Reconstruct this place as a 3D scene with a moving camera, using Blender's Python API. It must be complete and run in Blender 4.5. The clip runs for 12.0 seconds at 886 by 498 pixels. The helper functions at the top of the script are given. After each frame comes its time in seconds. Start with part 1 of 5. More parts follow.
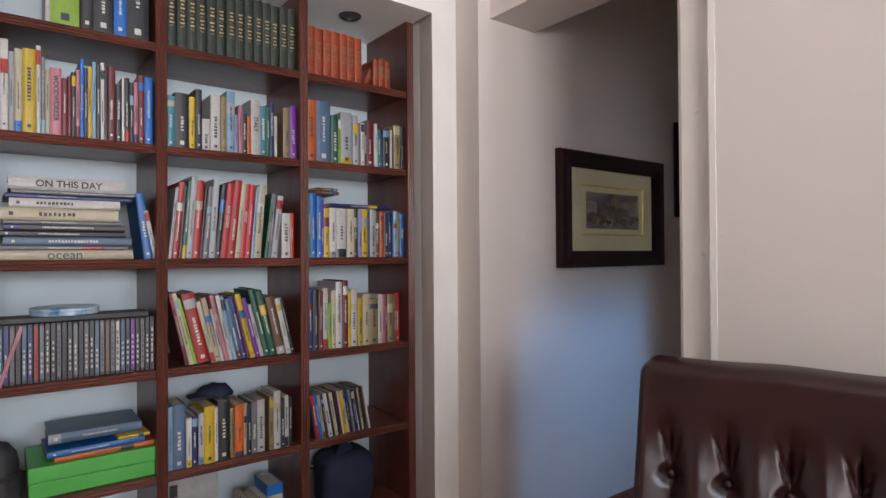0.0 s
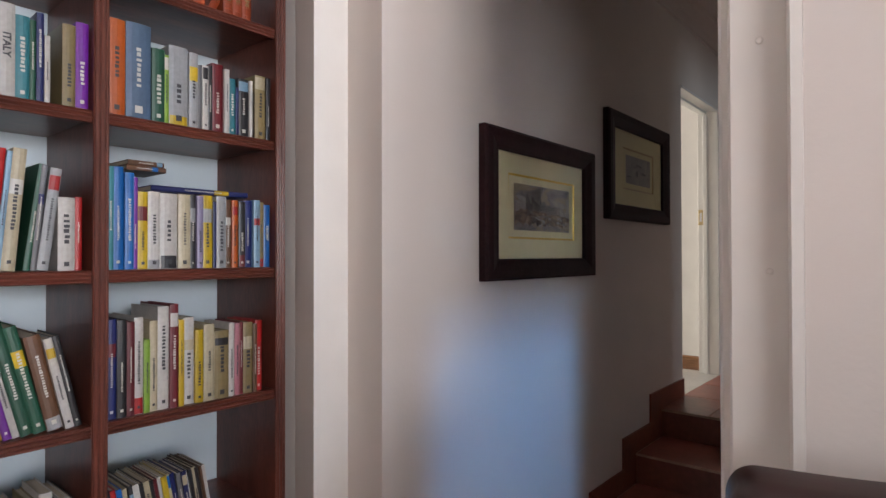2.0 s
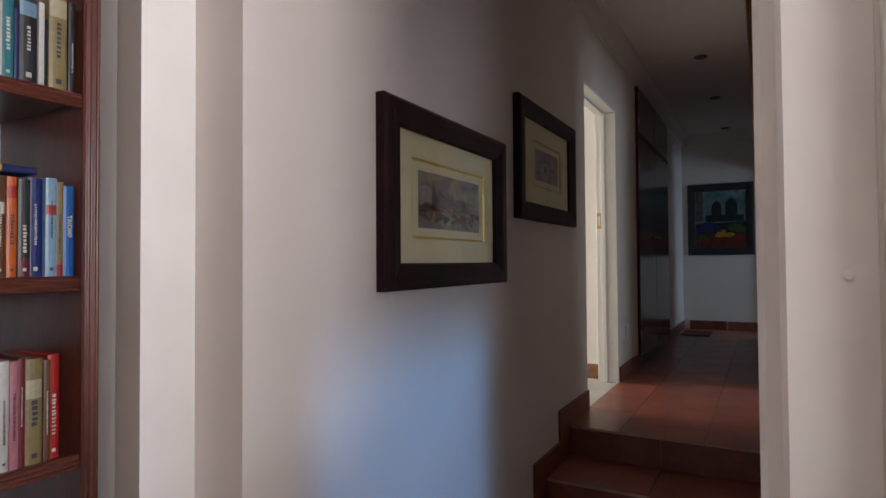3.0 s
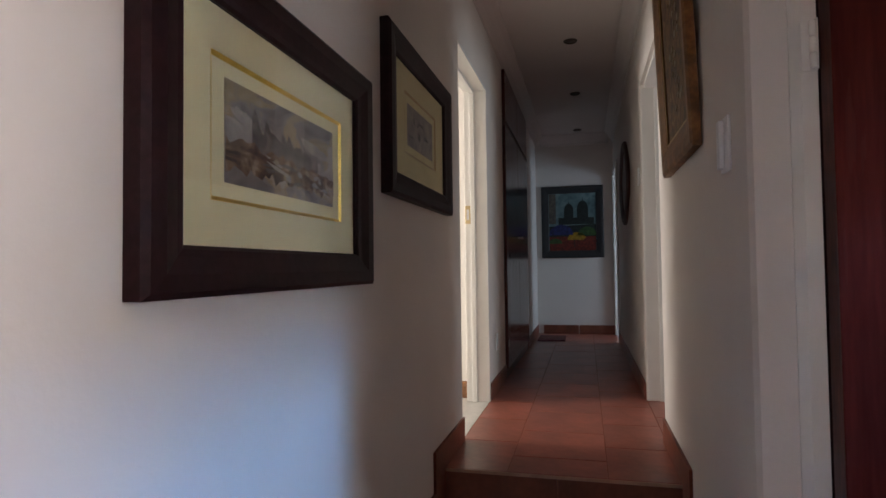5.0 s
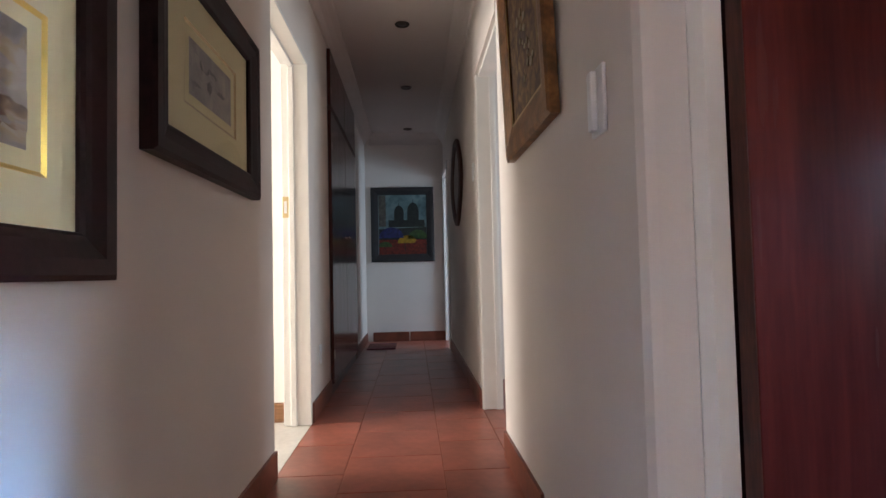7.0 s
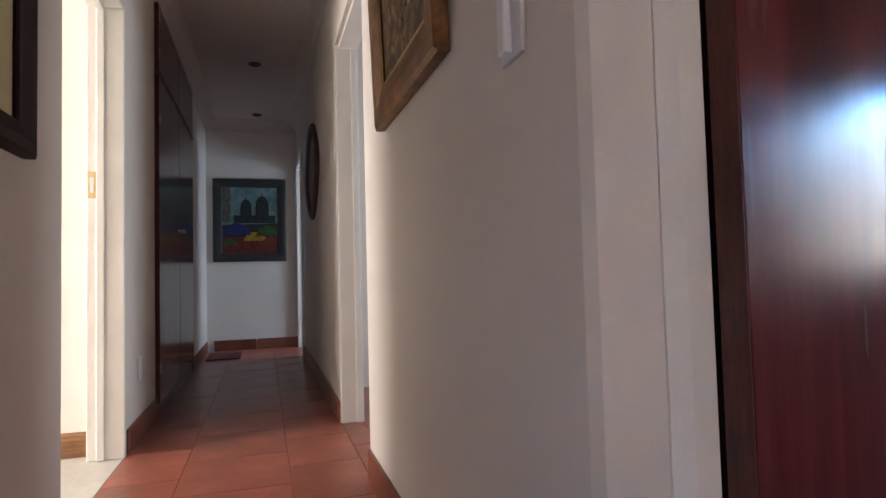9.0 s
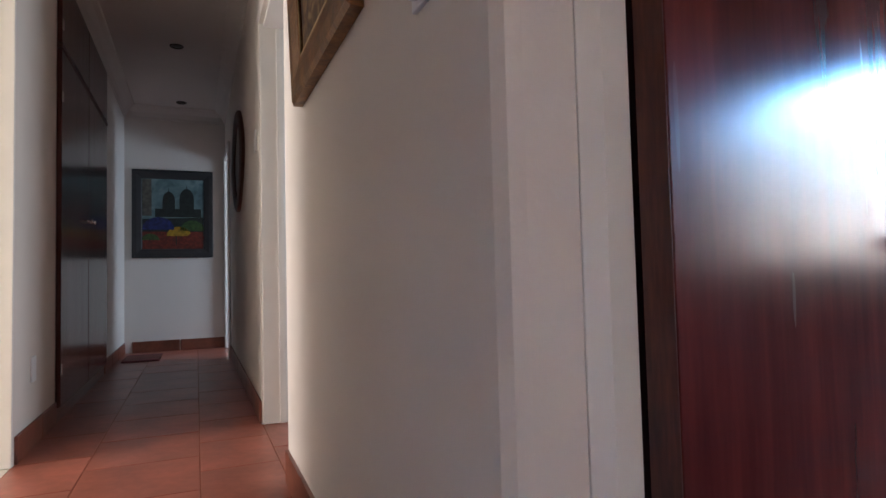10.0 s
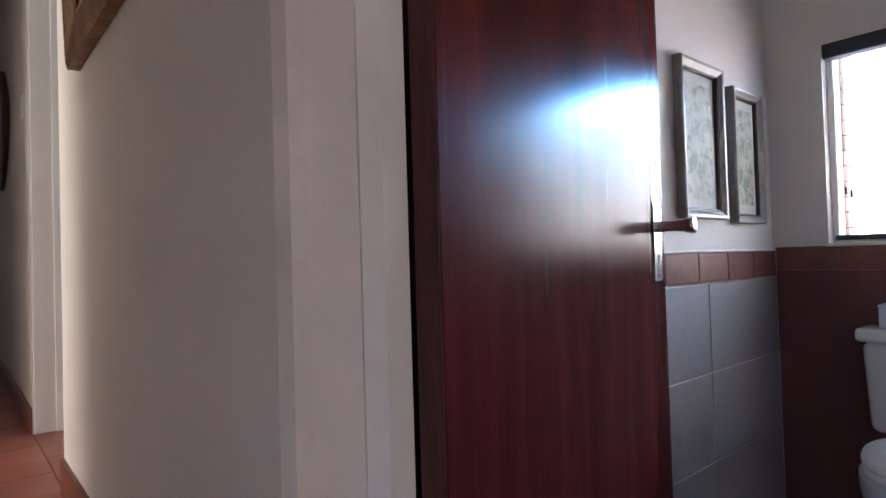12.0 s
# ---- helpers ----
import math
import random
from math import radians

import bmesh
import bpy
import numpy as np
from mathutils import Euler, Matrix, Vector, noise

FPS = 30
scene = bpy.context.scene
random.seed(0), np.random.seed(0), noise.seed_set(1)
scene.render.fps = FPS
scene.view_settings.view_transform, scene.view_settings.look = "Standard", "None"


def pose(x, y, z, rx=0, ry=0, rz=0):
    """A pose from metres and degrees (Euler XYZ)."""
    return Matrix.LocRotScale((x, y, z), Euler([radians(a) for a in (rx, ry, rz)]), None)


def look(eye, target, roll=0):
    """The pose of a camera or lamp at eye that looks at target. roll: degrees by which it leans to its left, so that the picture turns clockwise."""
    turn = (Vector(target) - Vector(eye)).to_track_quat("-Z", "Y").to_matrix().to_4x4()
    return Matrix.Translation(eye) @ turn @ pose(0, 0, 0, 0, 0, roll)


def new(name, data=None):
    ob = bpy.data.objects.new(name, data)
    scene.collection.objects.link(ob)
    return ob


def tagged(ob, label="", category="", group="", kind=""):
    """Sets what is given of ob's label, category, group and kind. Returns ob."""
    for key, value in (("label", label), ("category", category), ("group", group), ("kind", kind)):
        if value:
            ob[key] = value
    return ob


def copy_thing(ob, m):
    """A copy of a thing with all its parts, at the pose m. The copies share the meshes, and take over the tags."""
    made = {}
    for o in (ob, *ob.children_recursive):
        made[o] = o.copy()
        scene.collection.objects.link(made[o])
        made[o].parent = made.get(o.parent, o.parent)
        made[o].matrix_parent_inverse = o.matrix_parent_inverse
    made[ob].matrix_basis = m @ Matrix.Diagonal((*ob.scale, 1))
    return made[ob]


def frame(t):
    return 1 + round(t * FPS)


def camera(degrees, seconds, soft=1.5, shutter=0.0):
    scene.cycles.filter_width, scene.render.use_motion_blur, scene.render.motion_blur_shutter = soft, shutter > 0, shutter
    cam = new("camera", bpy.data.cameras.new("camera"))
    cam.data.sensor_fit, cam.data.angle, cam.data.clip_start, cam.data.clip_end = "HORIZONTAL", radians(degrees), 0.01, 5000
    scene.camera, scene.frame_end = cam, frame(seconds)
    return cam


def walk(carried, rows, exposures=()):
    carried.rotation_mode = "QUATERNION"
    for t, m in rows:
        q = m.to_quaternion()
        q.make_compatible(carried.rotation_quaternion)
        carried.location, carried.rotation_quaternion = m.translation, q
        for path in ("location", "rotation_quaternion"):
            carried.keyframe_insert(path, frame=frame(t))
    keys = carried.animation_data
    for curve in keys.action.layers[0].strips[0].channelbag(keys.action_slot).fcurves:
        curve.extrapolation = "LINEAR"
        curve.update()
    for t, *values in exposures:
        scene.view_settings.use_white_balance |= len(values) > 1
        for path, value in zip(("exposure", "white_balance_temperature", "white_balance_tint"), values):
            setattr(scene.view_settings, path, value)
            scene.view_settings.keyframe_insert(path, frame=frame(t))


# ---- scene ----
cam = camera(74.8, 12.0)
PATH = [
    (0, (-0.247, 0.041, 1.403), (0.969, 1.63, 1.421), -0.4),
    (0.5, (-0.171, 0.201, 1.416), (1.089, 1.754, 1.429), -0.3),
    (1, (-0.086, 0.365, 1.413), (1.264, 1.84, 1.429), -0.2),
    (1.5, (0.046, 0.523, 1.418), (1.477, 1.92, 1.447), -0.4),
    (2, (0.195, 0.667, 1.429), (1.717, 1.963, 1.451), -0.1),
    (2.5, (0.368, 0.829, 1.428), (2.011, 1.969, 1.466), -0.2),
    (3, (0.535, 0.963, 1.418), (2.281, 1.938, 1.463), -0.4),
    (5, (1.237, 1.33, 1.374), (3.178, 1.807, 1.44), -0.7),
    (5.5, (1.381, 1.353, 1.36), (3.351, 1.692, 1.431), -0.9),
    (6, (1.529, 1.361, 1.354), (3.519, 1.545, 1.428), -1.1),
    (6.5, (1.604, 1.36, 1.34), (3.602, 1.417, 1.42), -1.2),
    (7, (1.689, 1.367, 1.331), (3.684, 1.263, 1.415), -1.3),
    (9, (2.061, 1.348, 1.28), (3.969, 0.756, 1.369), -1.5),
    (9.5, (2.134, 1.298, 1.256), (4.013, 0.619, 1.345), -1.5),
    (10, (2.143, 1.265, 1.231), (3.981, 0.481, 1.321), -1.4),
    (10.5, (2.148, 1.255, 1.22), (3.931, 0.353, 1.301), -1.4),
    (11, (2.128, 1.242, 1.221), (3.842, 0.214, 1.283), -1.5),
    (11.5, (2.104, 1.235, 1.219), (3.728, 0.07, 1.27), -1.6),
    (12, (2.097, 1.24, 1.211), (3.616, -0.06, 1.252), -1.7),
]
EXPOSE = [(0.0, -0.10, 6200, 11), (1.5, 0.02, 6200, 11), (3.0, 0.0, 6200, 11), (5.0, 0.52, 6400, 12), (7.0, 1.30, 6400, 12), (9.0, 1.24, 6500, 14), (12.0, 1.02, 6300, 15)]
walk(cam, [(t, look(eye, target, roll)) for t, eye, target, roll in PATH], EXPOSE)

# ---- world, sun and daylight lamps at the windows and inside the side rooms ----
world = bpy.data.worlds.new("sky")
scene.world = world
world.use_nodes = True
wn = world.node_tree
sky = wn.nodes.new("ShaderNodeTexSky")
sky.sky_type = "NISHITA"
sky.sun_disc = False
sky.sun_elevation, sky.sun_rotation = radians(58), radians(20)
wn.links.new(sky.outputs[0], wn.nodes["Background"].inputs[0])
wn.nodes["Background"].inputs[1].default_value = 0.12
sun_data = bpy.data.lights.new("sun", "SUN")
sun_data.energy, sun_data.angle, sun_data.color = 2.5, radians(0.5), (1.0, 0.95, 0.86)
sun = new("sun", sun_data)
sun.matrix_world = look((2, 6, 9), (0, 0, 0))


def daylight(name, eye, target, w, h, watts, colour, spread=160):
    d = bpy.data.lights.new(name, "AREA")
    d.shape, d.size, d.size_y = "RECTANGLE", w, h
    d.energy, d.color, d.spread = watts, colour, radians(spread)
    ob = new(name, d)
    ob.matrix_world = look(eye, target)
    return ob


daylight("living_window_daylight", (-0.7, -2.56, 1.85), (-0.7, 0.0, 3.0), 1.5, 0.9, 90, (1.0, 0.945, 0.93), 112)
daylight("sky_in_toilet_window", (2.39, -1.55, 1.97), (2.15, 1.955, 0.9), 0.34, 0.035, 3.2, (0.16, 0.47, 1.0), 48)
daylight("left_room_daylight", (4.5, 4.9, 1.9), (4.6, 2.2, 1.3), 1.4, 1.2, 52, (1.0, 0.965, 0.90))
daylight("right_room_daylight", (4.9, -1.6, 1.9), (4.8, 0.9, 1.2), 1.2, 1.2, 15, (0.72, 0.88, 1.0))
# added fill lamp in an unseen room, brightens the passage end
daylight("far_room_daylight", (7.95, -0.9, 1.9), (8.55, 0.9, 1.0), 1.0, 1.0, 14, (0.60, 0.80, 1.0))


# ---- materials ----
def material(name, base, rough=0.5, metal=0.0, vary=0.08, scale=6.0, grain=0.0, gscale=60.0, bump=0.0, coat=0.0, stretch=(1, 1, 1), tint=None, island=0.0, spec=0.5):
    m = bpy.data.materials.new(name)
    m.use_nodes = True
    nt = m.node_tree
    b = nt.nodes["Principled BSDF"]
    b.inputs["Roughness"].default_value, b.inputs["Metallic"].default_value = rough, metal
    b.inputs["Coat Weight"].default_value = coat
    b.inputs["Coat Roughness"].default_value = 0.27
    b.inputs["Specular IOR Level"].default_value = spec
    tc = nt.nodes.new("ShaderNodeTexCoord")
    mp = nt.nodes.new("ShaderNodeMapping")
    mp.inputs["Scale"].default_value = stretch
    nt.links.new(tc.outputs["Object"], mp.inputs[0])
    n1 = nt.nodes.new("ShaderNodeTexNoise")
    n1.inputs["Scale"].default_value, n1.inputs["Detail"].default_value = scale, 5
    n2 = nt.nodes.new("ShaderNodeTexNoise")
    n2.inputs["Scale"].default_value, n2.inputs["Detail"].default_value = gscale, 3
    for n in (n1, n2):
        nt.links.new(mp.outputs[0], n.inputs["Vector"])
    lo = [max(0, c * (1 - vary)) for c in base]
    hi = tint if tint else [min(1, c * (1 + vary)) for c in base]
    ramp = nt.nodes.new("ShaderNodeValToRGB")
    ramp.color_ramp.elements[0].position, ramp.color_ramp.elements[1].position = 0.3, 0.7
    ramp.color_ramp.elements[0].color, ramp.color_ramp.elements[1].color = (*lo, 1), (*hi, 1)
    nt.links.new(n1.outputs[0], ramp.inputs[0])
    out = ramp.outputs[0]
    if grain:
        mix = nt.nodes.new("ShaderNodeMixRGB")
        mix.blend_type = "MULTIPLY"
        mix.inputs[0].default_value = grain
        r2 = nt.nodes.new("ShaderNodeValToRGB")
        r2.color_ramp.elements[0].position, r2.color_ramp.elements[1].position = 0.35, 0.65
        r2.color_ramp.elements[0].color = (0.35, 0.35, 0.35, 1)
        nt.links.new(n2.outputs[0], r2.inputs[0])
        nt.links.new(out, mix.inputs[1])
        nt.links.new(r2.outputs[0], mix.inputs[2])
        out = mix.outputs[0]
    if island:
        oi = nt.nodes.new("ShaderNodeObjectInfo")
        mr = nt.nodes.new("ShaderNodeMapRange")
        mr.inputs[3].default_value, mr.inputs[4].default_value = 1 - island, 1 + island
        nt.links.new(oi.outputs["Random"], mr.inputs[0])
        hs = nt.nodes.new("ShaderNodeHueSaturation")
        nt.links.new(mr.outputs[0], hs.inputs["Value"])
        nt.links.new(out, hs.inputs["Color"])
        out = hs.outputs[0]
    nt.links.new(out, b.inputs["Base Color"])
    if bump:
        bp = nt.nodes.new("ShaderNodeBump")
        bp.inputs["Strength"].default_value, bp.inputs["Distance"].default_value = bump, 0.004
        nt.links.new(n2.outputs[0], bp.inputs["Height"])
        nt.links.new(bp.outputs[0], b.inputs["Normal"])
    return m


WALL = material("warm_white_wall_paint", (0.70, 0.64, 0.59), 0.75, vary=0.04, scale=1.6, gscale=90, bump=0.12)
TRIM = material("cream_trim_paint", (0.78, 0.75, 0.70), 0.45, vary=0.04, scale=5, gscale=40, bump=0.05)
CEIL = material("ceiling_paint", (0.62, 0.57, 0.54), 0.85, vary=0.03, scale=2, gscale=70, bump=0.1)
# white paint greyed so that the colour carries the alcove's shade
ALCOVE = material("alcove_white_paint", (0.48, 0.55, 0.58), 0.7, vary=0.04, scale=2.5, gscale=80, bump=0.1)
WOOD = material("mahogany_shelf_wood", (0.115, 0.034, 0.022), 0.34, vary=0.35, scale=3, grain=0.5, gscale=26, bump=0.05, coat=0.08, stretch=(1, 4, 14), spec=0.35)
UPWOOD = material("mahogany_upright_wood", (0.115, 0.034, 0.022), 0.34, vary=0.35, scale=3, grain=0.5, gscale=26, bump=0.05, coat=0.08, stretch=(14, 4, 1), spec=0.35)
DOORWOOD = material("polished_mahogany_door", (0.072, 0.0125, 0.010), 0.29, vary=0.4, scale=2.2, grain=0.25, gscale=14, bump=0.0, coat=0.0, stretch=(7, 7, 0.7), spec=0.045)
CUPWOOD = material("dark_cupboard_varnish", (0.080, 0.024, 0.020), 0.22, vary=0.4, scale=2.2, grain=0.3, gscale=16, bump=0.04, stretch=(7, 7, 0.7), spec=0.4)
EDGEWOOD = material("raw_door_edge_wood", (0.075, 0.021, 0.013), 0.55, vary=0.4, scale=6, grain=0.5, gscale=40, stretch=(8, 8, 0.8))
TILE = material("terracotta_floor_tile", (0.32, 0.098, 0.064), 0.33, vary=0.22, scale=3.5, grain=0.25, gscale=30, bump=0.08, island=0.14)
# terracotta with the dimness of the steps put into its colour
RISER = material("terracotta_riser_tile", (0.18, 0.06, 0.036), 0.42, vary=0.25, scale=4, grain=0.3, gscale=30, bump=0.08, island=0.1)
NOSE = material("worn_step_nosing", (0.42, 0.27, 0.2), 0.5, vary=0.2, scale=20)
GROUT = material("dark_grout", (0.27, 0.115, 0.075), 0.9, vary=0.2, scale=30, gscale=120, bump=0.2)
SKIRT = material("terracotta_skirting_tile", (0.20, 0.06, 0.035), 0.4, vary=0.25, scale=6, grain=0.25, gscale=40, bump=0.06, island=0.12)
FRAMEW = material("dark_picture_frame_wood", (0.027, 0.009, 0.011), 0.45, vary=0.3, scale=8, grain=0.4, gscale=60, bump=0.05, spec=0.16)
GILT = material("gilt_edge", (0.80, 0.58, 0.12), 0.42, metal=1.0, vary=0.1, scale=30)
MAT = material("cream_mat_board", (0.78, 0.73, 0.45), 0.8, vary=0.03, scale=4, gscale=150, bump=0.05)
LEATHER = material("dark_brown_leather", (0.024, 0.0068, 0.0062), 0.30, vary=0.2, scale=9, grain=0.08, gscale=160, bump=0.03, spec=0.45)
CHROME = material("brushed_steel", (0.62, 0.60, 0.58), 0.25, metal=1.0, vary=0.06, scale=30)
BRASS = material("dull_brass", (0.55, 0.42, 0.22), 0.35, metal=1.0, vary=0.15, scale=40)
DARKMETAL = material("dark_bronze", (0.06, 0.045, 0.035), 0.4, metal=0.8, vary=0.2, scale=20)
PLASTIC = material("white_plastic", (0.78, 0.78, 0.78), 0.35, vary=0.03, scale=10)
CERAMIC = material("white_ceramic", (0.80, 0.78, 0.77), 0.12, vary=0.02, scale=6, coat=0.4)
GTILE = material("pale_grey_wall_tile", (0.38, 0.36, 0.36), 0.3, vary=0.06, scale=3, grain=0.12, gscale=40, island=0.05)
MAROON = material("maroon_wall_paint", (0.14, 0.045, 0.045), 0.6, vary=0.12, scale=3, gscale=80, bump=0.1)
BAND = material("terracotta_border_tile", (0.20, 0.065, 0.045), 0.4, vary=0.25, scale=8, grain=0.3, gscale=40, island=0.1)
PALEFLOOR = material("pale_stone_floor_tile", (0.60, 0.56, 0.50), 0.35, vary=0.08, scale=4, grain=0.15, gscale=30)
OAK = material("oak_skirting", (0.26, 0.12, 0.05), 0.4, vary=0.3, scale=6, grain=0.4, gscale=30, stretch=(6, 1, 12))
BLACK = material("matt_black", (0.018, 0.018, 0.02), 0.55, vary=0.2, scale=20)
PALEMAT = material("pale_mat_board", (0.46, 0.45, 0.40), 0.8, vary=0.05, scale=8)
GREYFRAME = material("grey_limed_frame_wood", (0.24, 0.21, 0.19), 0.35, vary=0.2, scale=12, grain=0.3, gscale=60, bump=0.05)
GILTFRAME = material("antique_gilt_frame", (0.27, 0.125, 0.042), 0.40, metal=0.3, vary=0.45, scale=18, grain=0.5, gscale=70, bump=0.3)
BRICK = material("pale_face_brick", (0.80, 0.70, 0.66), 0.85, vary=0.2, scale=12, gscale=70, bump=0.3, island=0.15)
BLINDM = material("dark_blind_fabric", (0.05, 0.055, 0.075), 0.7, vary=0.1, scale=20)
RUGM = material("red_brown_mat", (0.13, 0.035, 0.025), 0.95, vary=0.35, scale=25, grain=0.5, gscale=200, bump=0.4)
PAGES = material("book_pages", (0.42, 0.37, 0.29), 0.9, vary=0.08, scale=12, grain=0.3, gscale=120, stretch=(60, 1, 1))
NAVYCLOTH = material("navy_nylon", (0.012, 0.016, 0.04), 0.8, vary=0.3, scale=14, gscale=200, bump=0.2)
BLUEDISC = material("blue_printed_disc", (0.06, 0.25, 0.5), 0.3, vary=0.5, scale=20, tint=(0.5, 0.62, 0.7))
GREENBOX = material("bright_green_card", (0.05, 0.30, 0.035), 0.45, vary=0.12, scale=7, gscale=80, bump=0.05)

COLOURS = {
    "w": (0.72, 0.70, 0.66), "c": (0.60, 0.54, 0.40), "k": (0.022, 0.022, 0.025), "r": (0.42, 0.035, 0.03),
    "m": (0.15, 0.018, 0.03), "o": (0.60, 0.17, 0.05), "y": (0.68, 0.50, 0.05), "g": (0.025, 0.10, 0.06),
    "G": (0.30, 0.48, 0.10), "b": (0.02, 0.03, 0.13), "B": (0.04, 0.19, 0.50), "l": (0.32, 0.47, 0.60),
    "t": (0.08, 0.26, 0.30), "p": (0.20, 0.06, 0.34), "P": (0.55, 0.26, 0.30), "n": (0.16, 0.085, 0.05),
    "a": (0.20, 0.20, 0.21), "A": (0.45, 0.46, 0.47), "d": (0.028, 0.038, 0.026), "L": (0.36, 0.085, 0.035),
    "h": (0.30, 0.24, 0.13), "s": (0.13, 0.19, 0.28), "v": (0.40, 0.36, 0.52),
}
COVERS = {k: material("book_cover_" + n, [max(0.006, 0.56 * (1.3 * c - 0.3 * sum(COLOURS[k]) / 3)) for c in COLOURS[k]], 0.42, vary=0.14, scale=14, grain=0.18, gscale=90, island=0.18)
          for k, n in zip("wckrmoygGbBltpPnaAdLhsv", ("white cream black red maroon orange yellow green lime navy blue pale_blue teal purple pink brown grey pale_grey olive tan ochre slate lilac").split())}
INK = material("spine_lettering_dark", (0.03, 0.03, 0.035), 0.6, vary=0.1, scale=30)
INKW = material("spine_lettering_pale", (0.45, 0.43, 0.38), 0.6, vary=0.1, scale=30)


def picture_material(name, stops, scale, stretch=(1, 1, 1), distort=1.0):
    """Brushwork: a noise over the sheet, through a colour ramp."""
    m = bpy.data.materials.new(name)
    m.use_nodes = True
    nt = m.node_tree
    b = nt.nodes["Principled BSDF"]
    b.inputs["Roughness"].default_value = 0.6
    tc, mp, n = (nt.nodes.new("ShaderNode" + k) for k in ("TexCoord", "Mapping", "TexNoise"))
    mp.inputs["Scale"].default_value = stretch
    n.inputs["Scale"].default_value, n.inputs["Detail"].default_value, n.inputs["Distortion"].default_value = scale, 6, distort
    r = nt.nodes.new("ShaderNodeValToRGB")
    while len(r.color_ramp.elements) < len(stops):
        r.color_ramp.elements.new(0.5)
    for e, (p, c) in zip(r.color_ramp.elements, stops):
        e.position, e.color = p, (*c, 1)
    nt.links.new(tc.outputs["Object"], mp.inputs[0])
    nt.links.new(mp.outputs[0], n.inputs["Vector"])
    nt.links.new(n.outputs[0], r.inputs[0])
    nt.links.new(r.outputs[0], b.inputs["Base Color"])
    return m


SKYWASH = picture_material("watercolour_sky", [(0.3, (0.12, 0.12, 0.125)), (0.46, (0.25, 0.245, 0.24)), (0.55, (0.36, 0.29, 0.18)), (0.68, (0.42, 0.41, 0.39))], 7, (1, 1, 2.2))
ROCKS = picture_material("watercolour_rocks", [(0.32, (0.025, 0.02, 0.02)), (0.45, (0.11, 0.065, 0.045)), (0.56, (0.22, 0.15, 0.10)), (0.70, (0.42, 0.36, 0.29))], 16, (1, 1, 1.8))
SUNWASH = picture_material("watercolour_sun", [(0.35, (0.30, 0.245, 0.16)), (0.65, (0.40, 0.34, 0.22))], 9)
SLATE = picture_material("watercolour_slate", [(0.3, (0.05, 0.05, 0.055)), (0.5, (0.12, 0.115, 0.12)), (0.7, (0.24, 0.22, 0.20))], 12, (1, 1, 1.6))
FAINT = picture_material("faint_engraving", [(0.3, (0.22, 0.21, 0.22)), (0.55, (0.36, 0.34, 0.32)), (0.7, (0.44, 0.42, 0.36))], 14)
BOTANIC = picture_material("botanical_print", [(0.38, (0.15, 0.17, 0.11)), (0.5, (0.32, 0.32, 0.24)), (0.62, (0.40, 0.39, 0.31))], 26)
CITYSKY = picture_material("oil_paint_sky", [(0.3, (0.05, 0.09, 0.10)), (0.5, (0.10, 0.17, 0.18)), (0.7, (0.17, 0.24, 0.24))], 9)
OILTAPESTRY = picture_material("figured_oil_panel", [(0.36, (0.05, 0.022, 0.012)), (0.48, (0.13, 0.065, 0.026)), (0.58, (0.22, 0.13, 0.05)), (0.70, (0.34, 0.25, 0.12))], 18)


def streaks(m, lo, hi, stretch, scale=3.0):
    """Brushed-on varnish: gloss that changes in streaks."""
    nt = m.node_tree
    b = nt.nodes["Principled BSDF"]
    tc, mp, n, mr = (nt.nodes.new("ShaderNode" + k) for k in ("TexCoord", "Mapping", "TexNoise", "MapRange"))
    mp.inputs["Scale"].default_value = stretch
    n.inputs["Scale"].default_value, n.inputs["Detail"].default_value, n.inputs["Roughness"].default_value = scale, 3, 0.5
    mr.inputs[1].default_value, mr.inputs[2].default_value, mr.inputs[3].default_value, mr.inputs[4].default_value = 0.32, 0.68, lo, hi
    nt.links.new(tc.outputs["Object"], mp.inputs[0])
    nt.links.new(mp.outputs[0], n.inputs["Vector"])
    nt.links.new(n.outputs[0], mr.inputs[0])
    nt.links.new(mr.outputs[0], b.inputs["Roughness"])


streaks(DOORWOOD, 0.20, 0.28, (15, 15, 1.1), 1.2)
streaks(CUPWOOD, 0.15, 0.22, (16, 16, 0.8), 1.2)

PANE = bpy.data.materials.new("picture_glass")
PANE.use_nodes = True
pn = PANE.node_tree
pn.nodes.remove(pn.nodes["Principled BSDF"])
p_mix, p_clear, p_gloss = (pn.nodes.new("ShaderNode" + k) for k in ("MixShader", "BsdfTransparent", "BsdfGlossy"))
p_mix.inputs[0].default_value, p_gloss.inputs["Roughness"].default_value = 0.055, 0.03
pn.links.new(p_clear.outputs[0], p_mix.inputs[1])
pn.links.new(p_gloss.outputs[0], p_mix.inputs[2])
pn.links.new(p_mix.outputs[0], pn.nodes["Material Output"].inputs[0])


# ---- building helpers ----
def box_bm(x0, x1, y0, y1, z0, z1, bevel=0.0, seg=2):
    bm = bmesh.new()
    bmesh.ops.create_cube(bm, size=1)
    for v in bm.verts:
        v.co = Vector(((x0 + x1) / 2 + v.co.x * (x1 - x0), (y0 + y1) / 2 + v.co.y * (y1 - y0), (z0 + z1) / 2 + v.co.z * (z1 - z0)))
    if bevel:
        bmesh.ops.bevel(bm, geom=bm.edges[:], offset=bevel, segments=seg, affect="EDGES", profile=0.5)
    return bm


